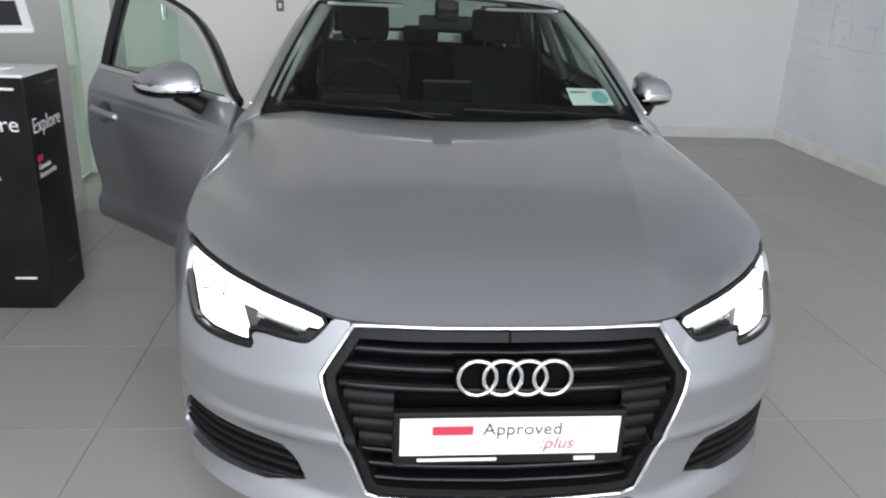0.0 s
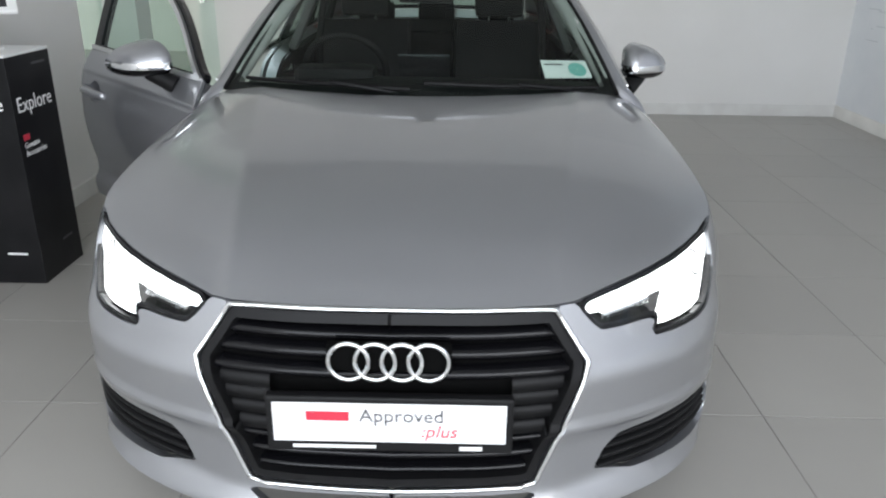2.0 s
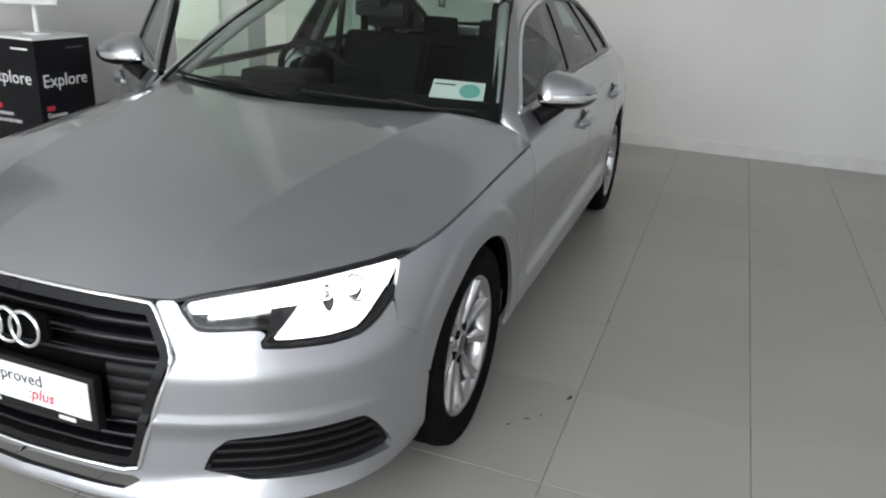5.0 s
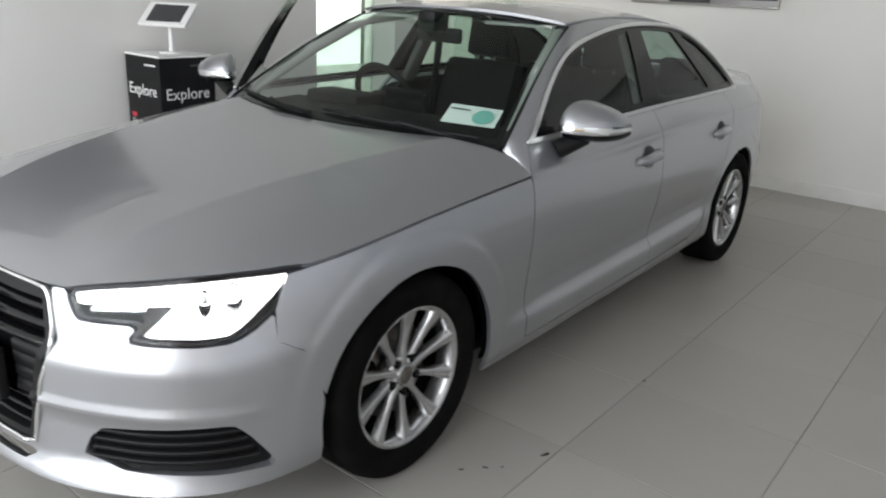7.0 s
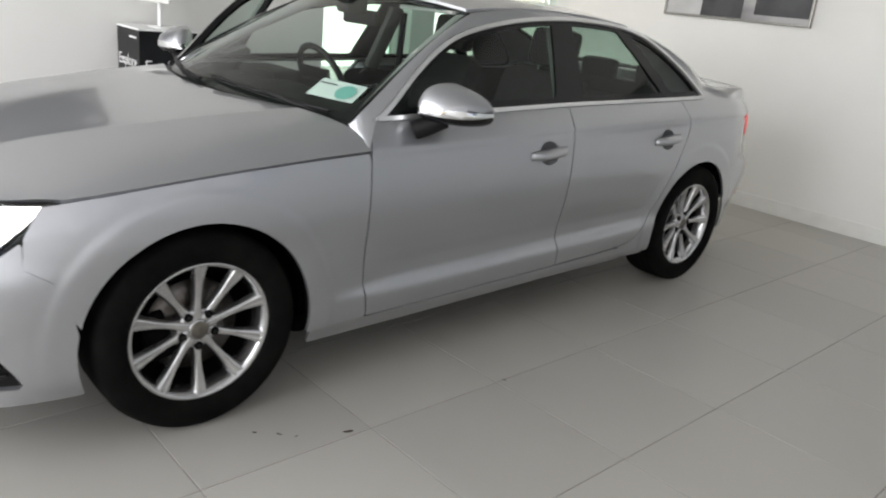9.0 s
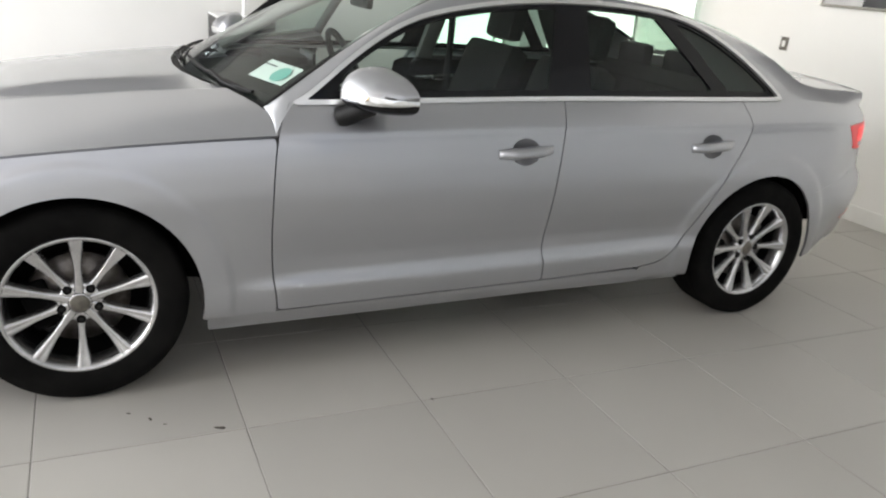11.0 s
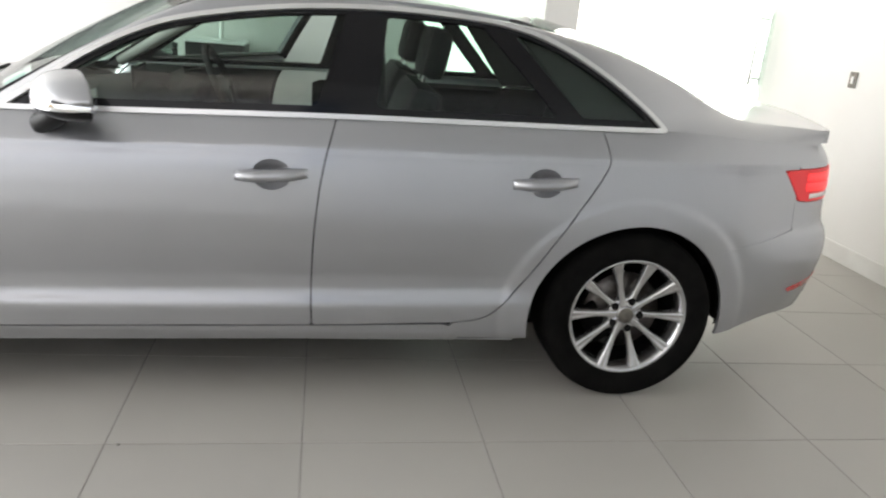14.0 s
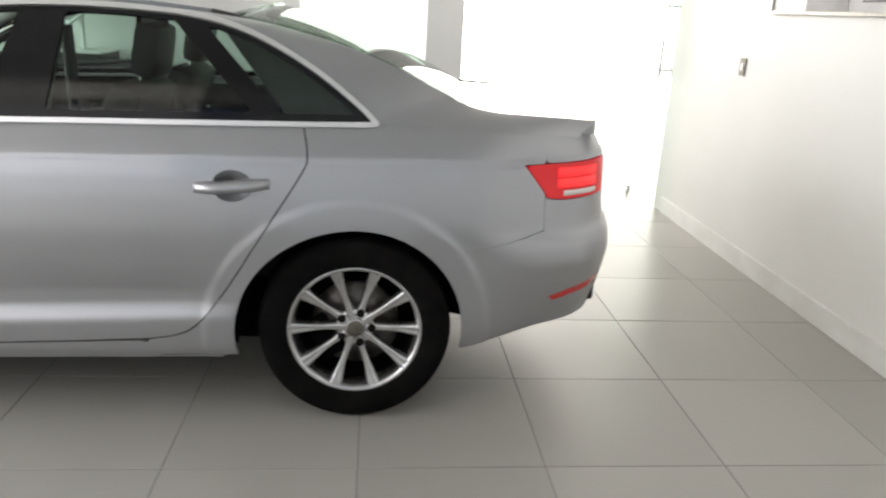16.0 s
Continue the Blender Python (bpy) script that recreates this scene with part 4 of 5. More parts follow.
def door_parts(panel, glass_me, hy, hz, poly, trim):
    part("handle", smooth(handle_bm(hy, hz), 50), M_PAINT, panel, "body-coloured pull handle")
    part("handle_recess", cup_mesh(hy, hz), M_PAINT, panel)
    part("door_glass", glass_me, M_GLASS, panel, "green-tinted side window")
    lining = part("door_lining", patch(region(poly, 0.03), flank(0.085), 1.4, 3.65, 0.22, 1.05, 0.03, 0.03), M_LEATHER, panel, "black inner door trim")
    part("inner_rim", patch(region(poly, 0.010), flank(0.03), 1.4, 3.65, 0.22, 1.05, 0.03, 0.06), M_PAINT, panel)
    x = float(skin(u_of_y(np.array([hy - 0.2])), np.array([0.78]))[0, 0])
    part("armrest", boxed(x - 0.165, x - 0.075, hy - 0.62, hy - 0.02, 0.66, 0.72, bevel=0.02), M_LEATHER, lining)
    part("inner_handle", tube([(x - 0.10, hy - 0.66, 0.83), (x - 0.125, hy - 0.60, 0.835), (x - 0.125, hy - 0.47, 0.84), (x - 0.10, hy - 0.42, 0.84)], 0.016, 8), M_SATIN, lining, "bright inner door handle")


door_l = part("door", front_door_mesh, M_PAINT, car, "closed silver front door")
door_parts(door_l, front_glass, 2.40, 0.800, front_door_poly, True)
mirror_parts(door_l)
door_r = part("door", front_door_mesh, M_PAINT, car, "silver front door standing wide open")
door_parts(door_r, front_glass, 2.40, 0.800, front_door_poly, True)
mirror_parts(door_r)
part("door_window_frame", patch(lambda y, z: np.maximum(np.abs(inside(WIN, np.stack([y, z], 1)) - 0.000) - 0.016, y - pillar_x(z, 2.60, 2.69)), lambda y, z: house(y, z, 0.006), 1.48, 2.8, 0.92, 1.40, 0.0125, 0.03), M_GLOSSBLACK, door_r)
part("door_window_post", patch(lambda y, z: np.maximum(np.abs(y - pillar_x(z, 2.565, 2.662)) - 0.036, np.maximum(0.985 - z, z - 1.345)), lambda y, z: house(y, z, 0.004), 2.4, 2.8, 0.92, 1.40, 0.0125, 0.03), M_GLOSSBLACK, door_r)
part("door_chrome", patch(lambda y, z: np.maximum(np.abs(inside(WIN, np.stack([y, z], 1)) + 0.006) - 0.009, y - pillar_x(z, 2.60, 2.69)), lambda y, z: house(y, z, -0.010), 1.48, 2.8, 0.92, 1.40, 0.0055, 0.018), M_TRIM, door_r, "satin aluminium window surround")
HINGE = Vector((-0.865, 1.475, 0))
OPEN = -46.0
door_r.matrix_basis = Matrix.Translation(HINGE) @ pose(0, 0, 0, 0, 0, -OPEN) @ Matrix.Translation(-HINGE) @ MIRRORED
for flip in (False, True):
    d = part("door", rear_door_mesh, M_PAINT, car, "closed silver rear door")
    door_parts(d, rear_glass, 3.315, 0.815, rear_door_poly, False)
    if flip:
        d.matrix_basis = MIRRORED
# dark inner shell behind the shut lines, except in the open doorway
# the shell's near-black colour stands in for shade inside the panel gaps
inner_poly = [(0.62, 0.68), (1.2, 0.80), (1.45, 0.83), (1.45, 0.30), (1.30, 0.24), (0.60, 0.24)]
both("inner_wing_shade", patch(region(inner_poly, 0, True), flank(0.035), 0.4, 1.6, 0.2, 0.95, 0.03, 0), M_DARK)
inner_side_shade = [(1.40, 0.82), (1.50, 0.90), (2.0, 0.94), (3.6, 0.97), (4.2, 0.97), (4.2, 0.6), (3.5, 0.24), (1.40, 0.24)]
part("inner_side_shade", patch(region(inner_side_shade, 0, True), flank(0.10), 1.3, 4.4, 0.2, 1.0, 0.04, 0), M_DARK, car)
part("inner_side_shade", patch(region([p if p[0] > 2.5 else (2.50, p[1]) for p in inner_side_shade], 0, True), lambda y, z: flank(0.10)(y, z) * np.array([-1, 1, 1]), 1.3, 4.4, 0.2, 1.0, 0.04, 0), M_DARK, car)
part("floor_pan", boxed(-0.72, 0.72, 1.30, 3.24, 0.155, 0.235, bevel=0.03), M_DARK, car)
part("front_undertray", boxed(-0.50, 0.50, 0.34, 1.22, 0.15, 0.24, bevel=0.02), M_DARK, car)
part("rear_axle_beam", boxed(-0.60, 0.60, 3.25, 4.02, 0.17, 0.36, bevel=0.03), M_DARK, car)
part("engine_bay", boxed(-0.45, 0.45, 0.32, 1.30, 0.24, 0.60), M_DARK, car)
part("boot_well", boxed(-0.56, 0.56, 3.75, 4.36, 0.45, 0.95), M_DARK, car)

# -- wheels
def wheel(y, x, spin):
    """A ten-spoke alloy wheel on a road tyre, standing on the floor."""
    tyre = part("wheel", lathe([(0.205, -0.10), (0.228, -0.108), (0.262, -0.114), (0.300, -0.112), (0.318, -0.100), (0.3255, -0.075), (0.327, 0.0), (0.3255, 0.075),
                                (0.318, 0.100), (0.306, 0.109), (0.285, 0.1125), (0.262, 0.112), (0.240, 0.106), (0.226, 0.098), (0.222, 0.085)], 96), M_RUBBER, car, "black road tyre on a silver ten-spoke alloy wheel")
    rim = part("rim", lathe([(0.150, -0.085), (0.195, -0.09), (0.212, -0.07), (0.205, -0.02), (0.204, 0.05), (0.208, 0.078), (0.214, 0.092), (0.224, 0.100), (0.229, 0.0965), (0.228, 0.085), (0.220, 0.08)], 96), M_ALLOY, tyre, "silver alloy rim")
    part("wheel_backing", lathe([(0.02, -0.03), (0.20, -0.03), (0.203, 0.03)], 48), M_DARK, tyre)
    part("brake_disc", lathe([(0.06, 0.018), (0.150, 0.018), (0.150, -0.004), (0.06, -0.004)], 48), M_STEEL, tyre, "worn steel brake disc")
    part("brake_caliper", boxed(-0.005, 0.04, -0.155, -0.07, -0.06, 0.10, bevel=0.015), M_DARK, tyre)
    for i in range(10):
        a = 2 * math.pi * i / 10 
        rows = []
        for r, w, top, low in ((0.034, 0.0150, 0.070, 0.040), (0.055, 0.0155, 0.069, 0.040), (0.080, 0.0118, 0.069, 0.040), (0.110, 0.0108, 0.072, 0.044), (0.145, 0.0130, 0.078, 0.050), (0.178, 0.0170, 0.086, 0.058), (0.200, 0.0200, 0.0915, 0.066), (0.217, 0.0225, 0.0955, 0.074)):
            g = 0.0035 * min(1.0, max(0.0, (r - 0.12) / 0.06))      # a shallow groove opens towards the rim
            rows.append([(low, r, -w * 1.25), (top - 0.009, r, -w), (top, r, -w * 0.66), (top - g, r, -w * 0.30), (top - g, r, w * 0.30), (top, r, w * 0.66), (top - 0.009, r, w), (low, r, w * 1.25)])
        P = np.array(rows)
        bm = smooth(from_grid(P), 20)
        bmesh.ops.transform(bm, matrix=Matrix.Rotation(a, 4, "X"), verts=bm.verts)
        part("spoke", bm, M_ALLOY, rim)
    part("hub", lathe([(0.0, 0.074), (0.030, 0.074), (0.033, 0.070), (0.036, 0.062), (0.048, 0.0655), (0.060, 0.0655), (0.067, 0.058), (0.068, 0.03)], 48), M_ALLOY, rim)
    part("centre_cap", lathe([(0.0, 0.0785), (0.024, 0.0785), (0.0285, 0.0765), (0.0295, 0.070)], 40), M_BRONZE, rim, "dark grey centre cap")
    for i in range(5):
        a = 2 * math.pi * (i + 0.5) / 5
        c = (0, 0.056 * math.cos(a), 0.056 * math.sin(a))
        # a dark plug round each bolt paints the shade of its recess
        bm = bmesh.new()
        cyl(bm, (0.05, c[1], c[2]), (0.0728, c[1], c[2]), 0.0135, seg=16)
        bolt = part("bolt_hole_shade", smooth(bm), M_DARK, rim)
        bm = bmesh.new()
        cyl(bm, (0.05, c[1], c[2]), (0.0738, c[1], c[2]), 0.0085, 0.0075, seg=6)
        part("wheel_bolt", bm, M_BLACK, rim)
    # dark rings laid on the tread, painting the shade of its grooves
    for sx in (-0.062, -0.022, 0.022, 0.062):
        part("tread_groove_shade", lathe([(0.3272, sx - 0.004), (0.3278, sx), (0.3272, sx + 0.004)], 64), M_DARK, tyre)
    tyre.matrix_basis = pose(x, y, 0.328) @ (Matrix.Rotation(math.pi, 4, "Z") if x < 0 else Matrix.Identity(4)) @ Matrix.Rotation(spin, 4, "X")
    return tyre


wheel(0.883, 0.778, 0.314)
wheel(3.703, 0.773, 0.628)
wheel(0.883, -0.778, 0.5)
wheel(3.703, -0.773, 0.8)
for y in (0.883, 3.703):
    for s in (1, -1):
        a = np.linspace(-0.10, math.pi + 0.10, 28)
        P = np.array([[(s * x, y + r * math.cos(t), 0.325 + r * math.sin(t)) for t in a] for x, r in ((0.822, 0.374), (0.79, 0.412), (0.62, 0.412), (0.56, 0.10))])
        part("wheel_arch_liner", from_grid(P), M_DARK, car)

# -- cabin
def rounded(x0, x1, y0, y1, z0, z1, r, m=None):
    return smooth(boxed(x0, x1, y0, y1, z0, z1, bevel=r, m=m), 50)


us = np.linspace(-1, 1, 25)
rows = [np.stack([w * us, y + 0.10 * us**2 * (y < 1.9), z - 0.03 * us**2], -1) for w, y, z in ((0.74, 1.36, 0.915), (0.74, 1.55, 0.940), (0.74, 1.75, 0.950), (0.73, 1.86, 0.935), (0.73, 1.90, 0.88), (0.73, 1.88, 0.70), (0.72, 1.80, 0.45))]
part("dashboard", from_grid(np.array(rows)), M_LEATHER, car, "dark soft-touch dashboard")
part("centre_display", boxed(-0.11, 0.11, 1.80, 1.815, 0.935, 1.035, bevel=0.006), M_GLOSSBLACK, car)
part("instrument_hood", rounded(-0.54, -0.20, 1.72, 1.90, 0.90, 0.985, 0.03), M_LEATHER, car)
part("centre_console", rounded(-0.12, 0.12, 1.85, 2.75, 0.30, 0.62, 0.04), M_LEATHER, car)
WM = Matrix.Translation((-0.37, 2.10, 0.92)) @ pose(0, 0, 0, 115, 0, 0)
a = np.linspace(0, 2 * np.pi, 40, endpoint=False)
bm = tube([(0.185 * math.cos(t), 0.185 * math.sin(t), 0) for t in a], 0.016, 10, True)
bmesh.ops.transform(bm, matrix=WM, verts=bm.verts)
wheel_st = part("steering_wheel", bm, M_LEATHER, car, "black leather steering wheel")
bm = bmesh.new()
box(bm, -0.075, 0.075, -0.06, 0.05, -0.01, 0.03, 0.02)
box(bm, -0.17, 0.17, -0.018, 0.016, -0.006, 0.008, 0.004)
box(bm, -0.018, 0.018, -0.17, 0.0, -0.006, 0.008, 0.004)
bmesh.ops.transform(bm, matrix=WM, verts=bm.verts)
part("wheel_hub", smooth(bm, 40), M_LEATHER, wheel_st)
for x in (-0.37, 0.37):
    seat = part("front_seat", rounded(x - 0.26, x + 0.26, 2.20, 2.72, 0.40, 0.58, 0.05), M_LEATHER, car, "black leather front seat")
    part("seat_back", rounded(-0.25, 0.25, -0.06, 0.07, 0.0, 0.62, 0.055, m=Matrix.Translation((x, 2.72, 0.50)) @ pose(0, 0, 0, -20, 0, 0)), M_LEATHER, seat)
    part("headrest", rounded(-0.135, 0.135, -0.045, 0.05, 0.0, 0.19, 0.04, m=Matrix.Translation((x, 2.945, 1.10)) @ pose(0, 0, 0, -10, 0, 0)), M_LEATHER, seat)
    for dx in (-0.055, 0.055):
        bm = bmesh.new()
        cyl(bm, (x + dx, 2.915, 1.05), (x + dx, 2.94, 1.14), 0.0065, seg=8)
        part("headrest_post", bm, M_CHROME, seat, "chrome headrest post")
rear_seat = part("rear_seat", rounded(-0.64, 0.64, 3.10, 3.62, 0.42, 0.58, 0.05), M_LEATHER, car, "black leather rear bench")
part("seat_back", rounded(-0.64, 0.64, -0.06, 0.07, 0.0, 0.56, 0.05, m=Matrix.Translation((0, 3.62, 0.50)) @ pose(0, 0, 0, -24, 0, 0)), M_LEATHER, rear_seat)
for x in (-0.40, 0.0, 0.40):
    part("headrest", rounded(x - 0.12, x + 0.12, 3.82, 3.90, 1.00, 1.13, 0.03), M_LEATHER, rear_seat)
part("parcel_shelf", rounded(-0.60, 0.60, 3.84, 4.14, 0.985, 1.0, 0.006), M_BLACK, car)
part("rear_view_mirror", rounded(-0.12, 0.12, 2.02, 2.05, 1.225, 1.29, 0.014), M_BLACK, car, "black rear-view mirror")
part("mirror_mount", rounded(-0.05, 0.05, 1.93, 2.04, 1.27, 1.36, 0.02), M_BLACK, car)
for x in (-0.36, 0.36):
    part("sun_visor", rounded(x - 0.17, x + 0.17, 2.10, 2.26, 1.315, 1.33, 0.006), M_LINING, car, "pale grey sun visor")
for s in (1, -1):
    part("pillar_lining", tube([(s * 0.72, 1.56, 0.965), (s * 0.63, 1.85, 1.15), (s * 0.55, 2.12, 1.29), (s * 0.54, 2.4, 1.32)], 0.028, 8), M_LINING, car, "pale grey pillar trim")
    part("belt_pillar", rounded(-0.02, 0.02, -0.045, 0.045, 0.0, 0.38, 0.015, m=Matrix.Translation((s * 0.73, 2.66, 0.95)) @ pose(0, 0, 0, -6, -s * 25, 0)), M_BPILLAR, car)
    part("seat_belt", tube([(s * 0.56, 2.74, 1.27), (s * 0.60, 2.76, 1.0), (s * 0.62, 2.76, 0.60)], 0.02, 6), M_BLACK, car)
M_CPILLAR = material("dark_grey_pillar_cloth", (0.05, 0.05, 0.05), 0.9)
cpl = patch(lambda y, z: np.maximum(inside(WIN, np.stack([y, z], 1)) - 0.02, pillar_x(z, 3.50, 3.20) - y), lambda y, z: house(y, z, 0.055), 3.0, 3.9, 0.92, 1.40, 0.03, 0.02)
both("rear_pillar_lining", cpl, M_CPILLAR, "dark grey rear pillar trim")
# paper disc holder behind the windscreen
def on_screen(a, b, lift):
    return screen(a, b) - np.array([0, -0.004, lift])


P = np.array([[screen(np.array(u), np.array(v)) + np.array([0, 0.012, -0.012]) for u in np.linspace(0.645, 0.905, 8)] for v in np.linspace(0.125, 0.245, 5)])
sticker = part("windscreen_notice", from_grid(P), M_PAPER, car, "pale paper notice with a teal disc behind the windscreen")
P = np.array([[screen(np.array(0.835 + 0.050 * r * math.cos(t)), np.array(0.178 + 0.046 * r * math.sin(t))) + np.array([0, 0.0085, -0.0085]) for r in (0.05, 0.5, 1.0)] for t in np.linspace(0, 2 * math.pi, 28)])
part("print_disc", from_grid(P), M_TEAL, sticker)
P = np.array([[screen(np.array(u), np.array(v)) + np.array([0, 0.0085, -0.0085]) for u in np.linspace(0.66, 0.76, 4)] for v in (0.208, 0.216)])
part("print_bar", from_grid(P), M_GREY, sticker)


# ---- the room ----
def setting(name, bm, mat, label="", category=""):
    return tagged(part(name, bm, mat), label, category, kind="structure")


T = 0.15
setting("wall_back", boxed(XL - T, XR + T, YB, YB + T, 0, ZC), M_WALL, "smooth white painted wall", "wall")
YG = 2.75      # the right wall is glazed in front of this
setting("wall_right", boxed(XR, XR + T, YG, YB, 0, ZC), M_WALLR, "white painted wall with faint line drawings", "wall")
setting("wall_below_window", boxed(XR, XR + T, YF, YG, 0, 1.5), M_WALL, "white wall below the side windows", "wall")
setting("wall_above_window", boxed(XR, XR + T, YF, YG, 4.15, ZC), M_WALL, "white wall above the side windows", "wall")
bm = bmesh.new()
for y in (YF, -2.2, -0.9, 0.4, 1.6, YG - 0.06):
    box(bm, XR, XR + 0.08, y, y + 0.06, 1.5, 4.15)
box(bm, XR, XR + 0.08, YF, YG, 1.5, 1.56)
setting("window_3", bm, M_SATIN, "tall side windows with slim aluminium mullions", "window")
letters = part("wall_lettering", text_bm("Guinness World Record Attempt", 0.30, pose(XR - 0.46, 3.75, 3.52, 90, 0, -90)), M_GREY)
tagged(letters, "dark vinyl lettering high in the side windows", "lettering", kind="structure")
setting("ceiling", boxed(XL - 6.5, XR + T, YF - T, YB + 4.6, ZC, ZC + 0.1), M_CEIL, "plain pale grey ceiling", "ceiling")
REVEAL = 0.27      # thickness of the left wall
setting("wall_left", boxed(XL - REVEAL, XL, YF, 3.235, 0, ZC), M_WALL, "smooth white painted wall", "wall")
setting("column", boxed(XL - REVEAL, XL, 4.09, 4.34, 0, ZC), M_WALL, "white column between glass and opening", "column")
setting("wall_lintel", boxed(XL - REVEAL, XL, 4.34, YB, 2.35, ZC), M_WALL, "white wall above the opening", "wall")
bm = bmesh.new()
for y0, y1 in ((YF, 3.235), (4.09, 4.34)):
    box(bm, XL, XL + 0.014, y0, y1, 0.0, 0.11, 0.004)
setting("baseboard", bm, M_TRIMWHITE, "white skirting board", "skirting")
setting("baseboard", boxed(XL, XR, YB - 0.014, YB, 0.0, 0.115, bevel=0.004), M_TRIMWHITE, "white skirting board", "skirting")
setting("baseboard", boxed(XR - 0.014, XR, YG, YB - 0.014, 0.0, 0.115, bevel=0.004), M_TRIMWHITE, "white skirting board", "skirting")
# front of the showroom: glazed between slim mullions
bm = bmesh.new()
for x in (XL, -0.75, 0.75, 2.25, XR - 0.06):
    box(bm, x, x + 0.06, YF - 0.05, YF + 0.05, 0, ZC)
box(bm, XL, XR, YF - 0.05, YF + 0.05, 0, 0.10)
box(bm, XL, XR, YF - 0.05, YF + 0.05, 4.28, ZC)
setting("window_1", bm, M_SATIN, "tall glazed shopfront with slim aluminium mullions", "window")
# hall beyond the opening
setting("hall_end_wall", boxed(XL - 6.4, XL - T, -0.3, -0.2, 0, ZC), M_WALL, "white wall of the bright hall", "wall")
M_DAY = glow("bright_overcast_daylight", (1.0, 0.99, 0.965), 3.4)
setting("backdrop", boxed(XL - 6.62, XL - 6.6, -0.2, YB + 4.5, 0.0, ZC), M_DAY, "blown-out daylight outside the hall window", "backdrop")
setting("hall_side_wall", boxed(XL - 6.4, XL - T, YB + 4.4, YB + 4.5, 0, ZC), M_WALL, "white wall of the bright hall", "wall")
# glass screen and the open glass door
pane_1 = thing("window_2", "fixed green-tinted glass panel beside the white column", "glass panel", kind="structure")
part("pane", boxed(XL - 0.25, XL - 0.238, 3.238, 4.087, 0.02, ZC), M_GREEN, pane_1)
part("edge_rail", boxed(XL - 0.26, XL - 0.228, 3.237, 4.088, 0.0, 0.02), M_SATIN, pane_1)
door_g = thing("door_1", "open frameless glass door with a tall steel pull handle", "glass door", kind="structure")
leaf = part("pane", boxed(-2.86, -2.10, YB - 0.075, YB - 0.063, 0.012, 2.30, bevel=0.002), M_DOORGLASS, door_g)
for dy in (-0.055, 0.03):
    bm = bmesh.new()
    cyl(bm, (-2.20, YB - 0.069 + dy, 0.98), (-2.20, YB - 0.069 + dy, 1.52), 0.0125, seg=12)
    part("pull_handle", smooth(bm), M_CHROME, door_g, "polished steel tube handle")
for z in (1.03, 1.47):
    bm = bmesh.new()
    cyl(bm, (-2.20, YB - 0.124, z), (-2.20, YB - 0.04, z), 0.010, seg=10)
    part("handle_boss", smooth(bm), M_CHROME, door_g)
for z0 in (0.005, 2.22):
    part("patch_fitting", boxed(-2.86, -2.71, YB - 0.083, YB - 0.055, z0, z0 + 0.06, bevel=0.004), M_SATIN, door_g)

# wall pictures
def picture_material(seed, horizontal):
    m = material("grey_photo_print_%s" % seed, (0.5, 0.5, 0.5), 0.25)
    nt = m.node_tree
    co, mp, no, ra = (nt.nodes.new("ShaderNode" + k) for k in ("TexCoord", "Mapping", "TexNoise", "ValToRGB"))
    mp.inputs["Location"].default_value = (seed * 3.7, seed, seed * 1.3)
    mp.inputs["Scale"].default_value = (1.2, 1.2, 3.2) if horizontal else (2.4, 2.4, 1.0)
    no.inputs["Scale"].default_value, no.inputs["Detail"].default_value = 1.3, 1.5
    nt.links.new(co.outputs["Object"], mp.inputs["Vector"])
    nt.links.new(mp.outputs["Vector"], no.inputs["Vector"])
    nt.links.new(no.outputs["Fac"], ra.inputs["Fac"])
    ra.color_ramp.elements[0].position, ra.color_ramp.elements[1].position = 0.40, 0.62
    ra.color_ramp.elements[0].color, ra.color_ramp.elements[1].color = (0.05, 0.048, 0.055, 1), (0.42, 0.41, 0.42, 1)
    nt.links.new(ra.outputs["Color"], nt.nodes["Principled BSDF"].inputs["Base Color"])
    return m


M_PHOTODARK = vary(material("dark_photo_print", (0.03, 0.03, 0.035), 0.25), (0.02, 0.02, 0.024), (0.07, 0.068, 0.075), 3)
M_PHOTOPALE = vary(material("pale_photo_print", (0.5, 0.5, 0.5), 0.25), (0.45, 0.45, 0.46), (0.62, 0.61, 0.62), 3)


def picture(m, w, h, seed, blocks):
    """A framed photo print on a wall: m stands at its lower left corner, x along the wall, z up, y off the wall."""
    ob = thing("picture", "large grey photo print in a slim silver frame on the wall", "picture", group="wall pictures")
    part("print", boxed(0.012, w - 0.012, -0.018, -0.004, 0.012, h - 0.012), picture_material(seed, True), ob)
    for a in ((0, w, 0, 0.018), (0, w, h - 0.018, h), (0, 0.018, 0.018, h - 0.018), (w - 0.018, w, 0.018, h - 0.018)):
        part("frame_rail", boxed(a[0], a[1], -0.030, -0.002, a[2], a[3], bevel=0.003), M_BRUSHED, ob)
    for x0, x1, z0, z1, mat in blocks:
        part("print_area", boxed(x0, x1, -0.0195, -0.0178, z0, z1), mat, ob)
    ob.matrix_basis = m
    return ob


picture(pose(-0.92, YB, 1.435), 1.26, 0.86, 1, [(0.020, 0.34, 0.02, 0.84, M_PHOTOPALE), (0.34, 0.70, 0.02, 0.30, M_PHOTODARK), (0.80, 1.24, 0.06, 0.50, M_PHOTODARK)])
picture(pose(1.45, YB, 1.435), 1.26, 0.86, 2, [(0.020, 0.40, 0.02, 0.84, M_PHOTOPALE), (0.40, 0.45, 0.02, 0.84, M_WHITEPRINT), (0.45, 1.24, 0.16, 0.42, M_PHOTODARK)])
picture(pose(XL, 0.19, 1.36, 0, 0, 90), 1.26, 0.86, 3, [(0.02, 1.10, 0.03, 0.62, M_PHOTODARK)])

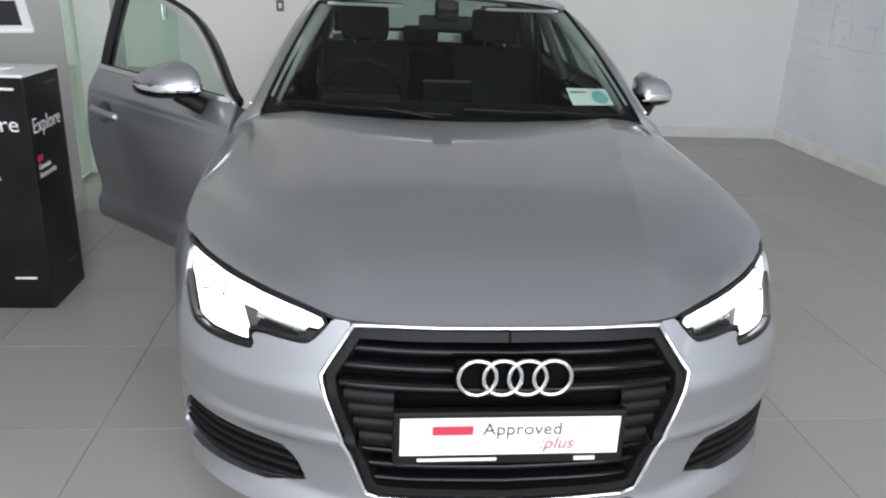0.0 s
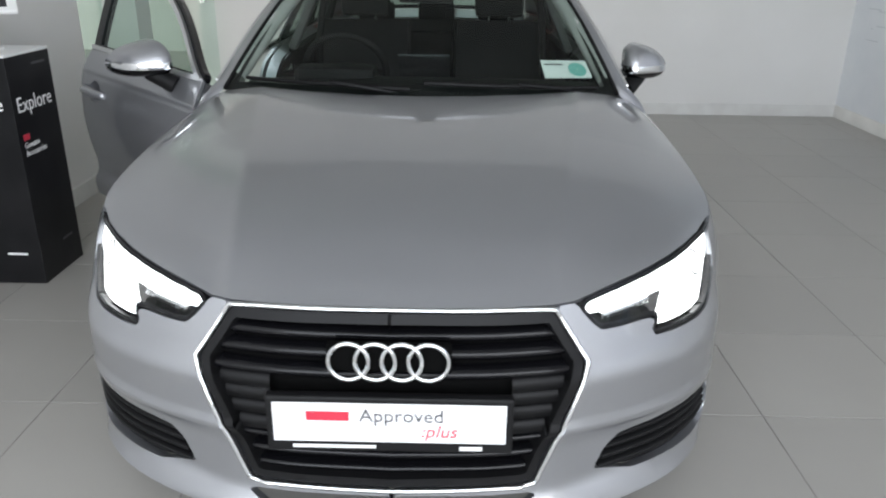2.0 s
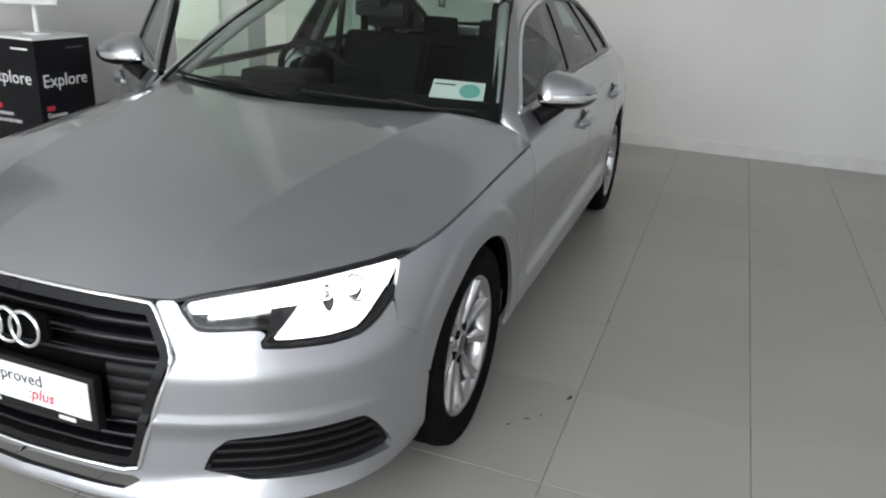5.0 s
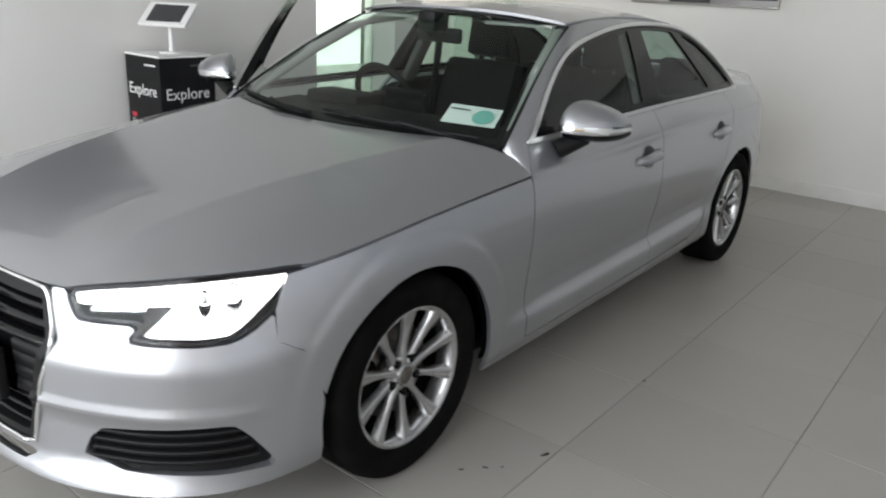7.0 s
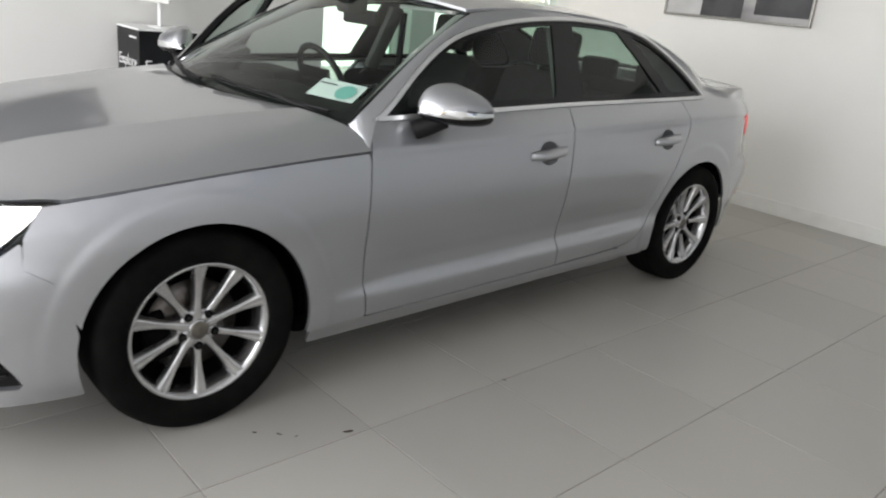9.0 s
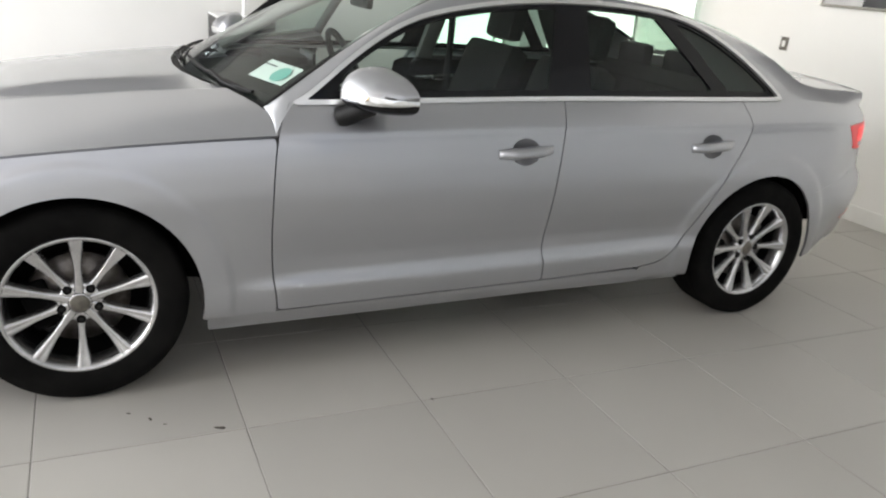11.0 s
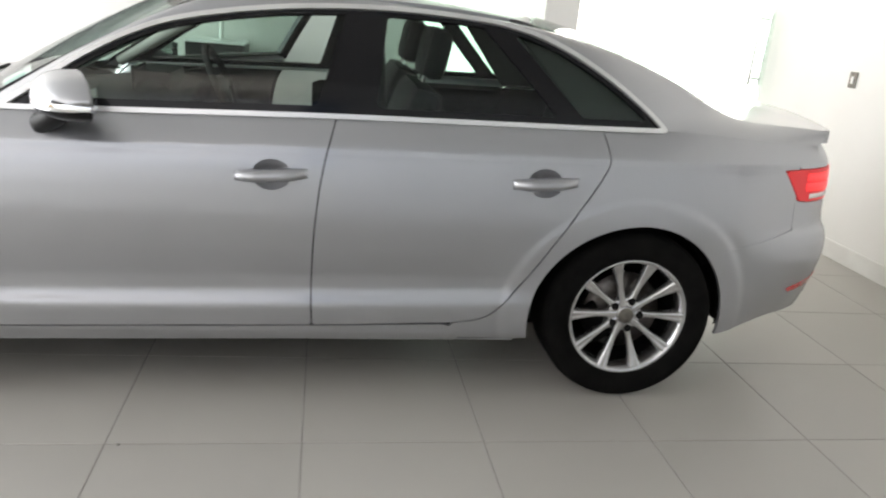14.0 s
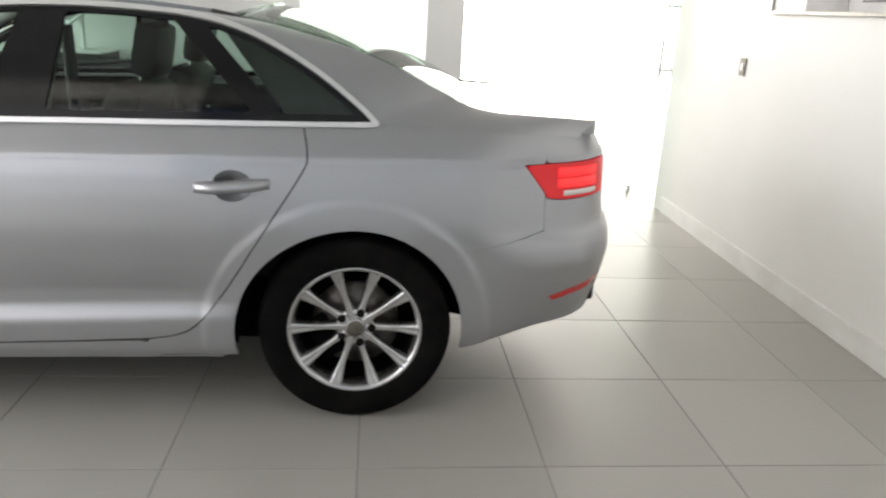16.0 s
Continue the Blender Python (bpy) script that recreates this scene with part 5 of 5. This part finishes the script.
# socket plate on the back wall
sock = thing("switch_plate", "brushed steel switch plate on the white wall", "switch")
part("plate", boxed(-1.215, -1.145, YB - 0.008, YB, 1.085, 1.185, bevel=0.002), M_BRONZE, sock)
part("rocker", boxed(-1.192, -1.168, YB - 0.012, YB - 0.007, 1.112, 1.158, bevel=0.002), M_WHITEPL, sock)

# faint line drawings on the right wall
M_PENCIL = material("pale_grey_line_print", (0.50, 0.53, 0.57), 0.6)
random.seed(5)
bm = bmesh.new()
for _ in range(150):
    y, z = random.uniform(2.9, 5.7), random.uniform(0.75, 2.6)
    if random.random() < 0.5:
        w, h = random.uniform(0.02, 0.35), 0.006
    else:
        w, h = 0.006, random.uniform(0.02, 0.22)
    box(bm, XR - 0.002, XR, y, y + w, z, z + h)
mural = part("wall_drawing", bm, M_PENCIL)
tagged(mural, "faint grey printed line drawing on the white wall", "wall drawing", kind="structure")

# kiosk with a tablet
kiosk = thing("display_kiosk", "black printed display stand with a white top", "kiosk")
KX0, KX1, KY0, KY1, KH = -2.07, -1.72, 1.70, 2.06, 1.02
part("body", boxed(KX0, KX1, KY0, KY1, 0.0, KH - 0.012, bevel=0.003), M_KIOSK, kiosk, "black printed cardboard column")
part("top", boxed(KX0 - 0.002, KX1 + 0.002, KY0 - 0.002, KY1 + 0.002, KH - 0.012, KH, bevel=0.002), M_WHITEPL, kiosk, "white top board")
SIDE = pose(KX1 + 0.0008, KY0, 0, 90, 0, 90)
FACE = pose(KX0, KY0 - 0.0008, 0, 90, 0, 0)
part("print_word", text_bm("Explore", 0.092, SIDE @ pose(0.030, 0.775, 0)), M_WHITEPRINT, kiosk)
part("print_word", text_bm("Explore", 0.092, FACE @ pose(0.022, 0.790, 0)), M_WHITEPRINT, kiosk)
for base in (SIDE, FACE):
    bm = bmesh.new()
    box(bm, 0.035, 0.085, 0.655, 0.680, 0, 0.001, m=base)
    part("print_bar", bm, M_RED, kiosk)
    part("print_word", text_bm("Genuine", 0.036, base @ pose(0.035, 0.620, 0)), M_WHITEPRINT, kiosk)
    part("print_word", text_bm("Accessories", 0.036, base @ pose(0.035, 0.585, 0)), M_WHITEPRINT, kiosk)
    for a in ((0.20, 0.31, 0.958, 0.968), (0.20, 0.29, 0.140, 0.150)):
        bm = bmesh.new()
        box(bm, *a, 0, 0.001, m=base)
        part("print_bar", bm, M_GREY if base is SIDE else M_WHITEPRINT, kiosk)
bm = bmesh.new()
box(bm, 0.035, 0.055, 0.128, 0.148, 0, 0.001, m=FACE)
part("print_bar", bm, M_BLUE, kiosk)
stand = thing("tablet_stand", "white tablet stand with a tilted dark screen on the kiosk", "tablet stand")
bm = bmesh.new()
cyl(bm, (-1.90, 1.90, KH), (-1.90, 1.90, KH + 0.008), 0.07, seg=32)
part("foot", smooth(bm), M_WHITEPL, stand)
bm = bmesh.new()
cyl(bm, (-1.90, 1.90, KH + 0.006), (-1.90, 1.90, KH + 0.20), 0.014, seg=16)
part("post", smooth(bm), M_WHITEPL, stand)
TM = Matrix.Translation((-1.89, 1.885, KH + 0.215)) @ pose(0, 0, 0, 0, 0, 30) @ pose(0, 0, 0, 35, 0, 0)
part("case", boxed(-0.145, 0.145, -0.105, 0.105, -0.010, 0.010, bevel=0.008, m=TM), M_WHITEPL, stand, "white tablet case")
part("screen", boxed(-0.105, 0.105, -0.078, 0.078, 0.0085, 0.0115, bevel=0.001, m=TM), M_SCREENOFF, stand, "dark tablet screen")

# ---- floor: grout bed and tiles ----
floor = setting("floor", boxed(XL - 6.4, XR, YF, YB + 4.5, -0.06, -0.0018), M_GROUT, "pale grey porcelain tiles with thin dark joints", "floor")
TX, TY, PITCH_X, PITCH_Y, JOINT = 1.18, 0.735, 0.60, 0.598, 0.0035


def tile_mesh(w, h):
    bm = bmesh.new()
    b, z0 = 0.0012, -0.008
    lo = [(0, 0), (w, 0), (w, h), (0, h)]
    hi = [(b, b), (w - b, b), (w - b, h - b), (b, h - b)]
    v0 = [bm.verts.new((x, y, z0)) for x, y in lo]
    v1 = [bm.verts.new((x, y, -b)) for x, y in lo]
    v2 = [bm.verts.new((x, y, 0)) for x, y in hi]
    for a, c in ((v0, v1), (v1, v2)):
        for i in range(4):
            bm.faces.new((a[i], a[(i + 1) % 4], c[(i + 1) % 4], c[i]))
    bm.faces.new(v2)
    me = bpy.data.meshes.new("tile")
    bm.to_mesh(me)
    bm.free()
    me.materials.append(M_TILE)
    return me


cache = {}
random.seed(3)
spare = []
for i in range(-17, 6):
    for j in range(-8, 18):
        x0, x1 = TX + i * PITCH_X + JOINT / 2, TX + (i + 1) * PITCH_X - JOINT / 2
        y0, y1 = TY + j * PITCH_Y + JOINT / 2, TY + (j + 1) * PITCH_Y - JOINT / 2
        x1, y1, y0 = min(x1, XR), min(y1, YB if x0 > XL - 0.1 else YB + 4.4), max(y0, YF)
        if x1 - x0 < 0.02 or y1 - y0 < 0.02:
            continue
        near = x0 > -2.9 and y0 > -1.8
        key = (round(x1 - x0, 4), round(y1 - y0, 4))
        if key not in cache:
            cache[key] = tile_mesh(*key)
        if near:
            ob = new("tile", cache[key])
            ob.parent = floor
            ob.location = (x0, y0, random.uniform(-0.0003, 0.0003))
        else:
            spare.append((x0, x1, y0, y1))
bm = bmesh.new()
for x0, x1, y0, y1 in spare:
    bm.faces.new([bm.verts.new(p) for p in ((x0, y0, 0), (x1, y0, 0), (x1, y1, 0), (x0, y1, 0))])
rest = part("far_tiles", bm, M_TILE, floor)
tagged(rest, kind="stuff")

# scraps of dirt on the floor
def scrap(x, y, s, turn):
    rnd = random.Random(int(x * 1000))
    bm = bmesh.new()
    bmesh.ops.create_icosphere(bm, subdivisions=2, radius=1.0)
    for v in bm.verts:
        k = 0.7 + 0.6 * rnd.random()
        v.co = Vector((v.co.x * s * k, v.co.y * s * 0.35 * k, abs(v.co.z) * s * 0.25 * k))
    bmesh.ops.transform(bm, matrix=pose(x, y, 0, 0, 0, turn), verts=bm.verts)
    tagged(part("floor_scrap", bm, M_SCRAP), "small dark scrap of dirt on the tiles", "dirt", "dirt on the floor")


M_SCRAP = vary(material("dark_leaf_scrap", (0.05, 0.045, 0.04), 0.9), (0.03, 0.027, 0.022), (0.09, 0.08, 0.07), 60)
for x, y, s, turn in ((1.158, 1.256, 0.018, 70), (1.05, 1.06, 0.010, 20), (1.00, 1.00, 0.008, 50), (1.184, 1.972, 0.009, 10), (1.45, 0.05, 0.006, 0), (1.09, 1.10, 0.006, 80)):
    scrap(x, y, s, turn)
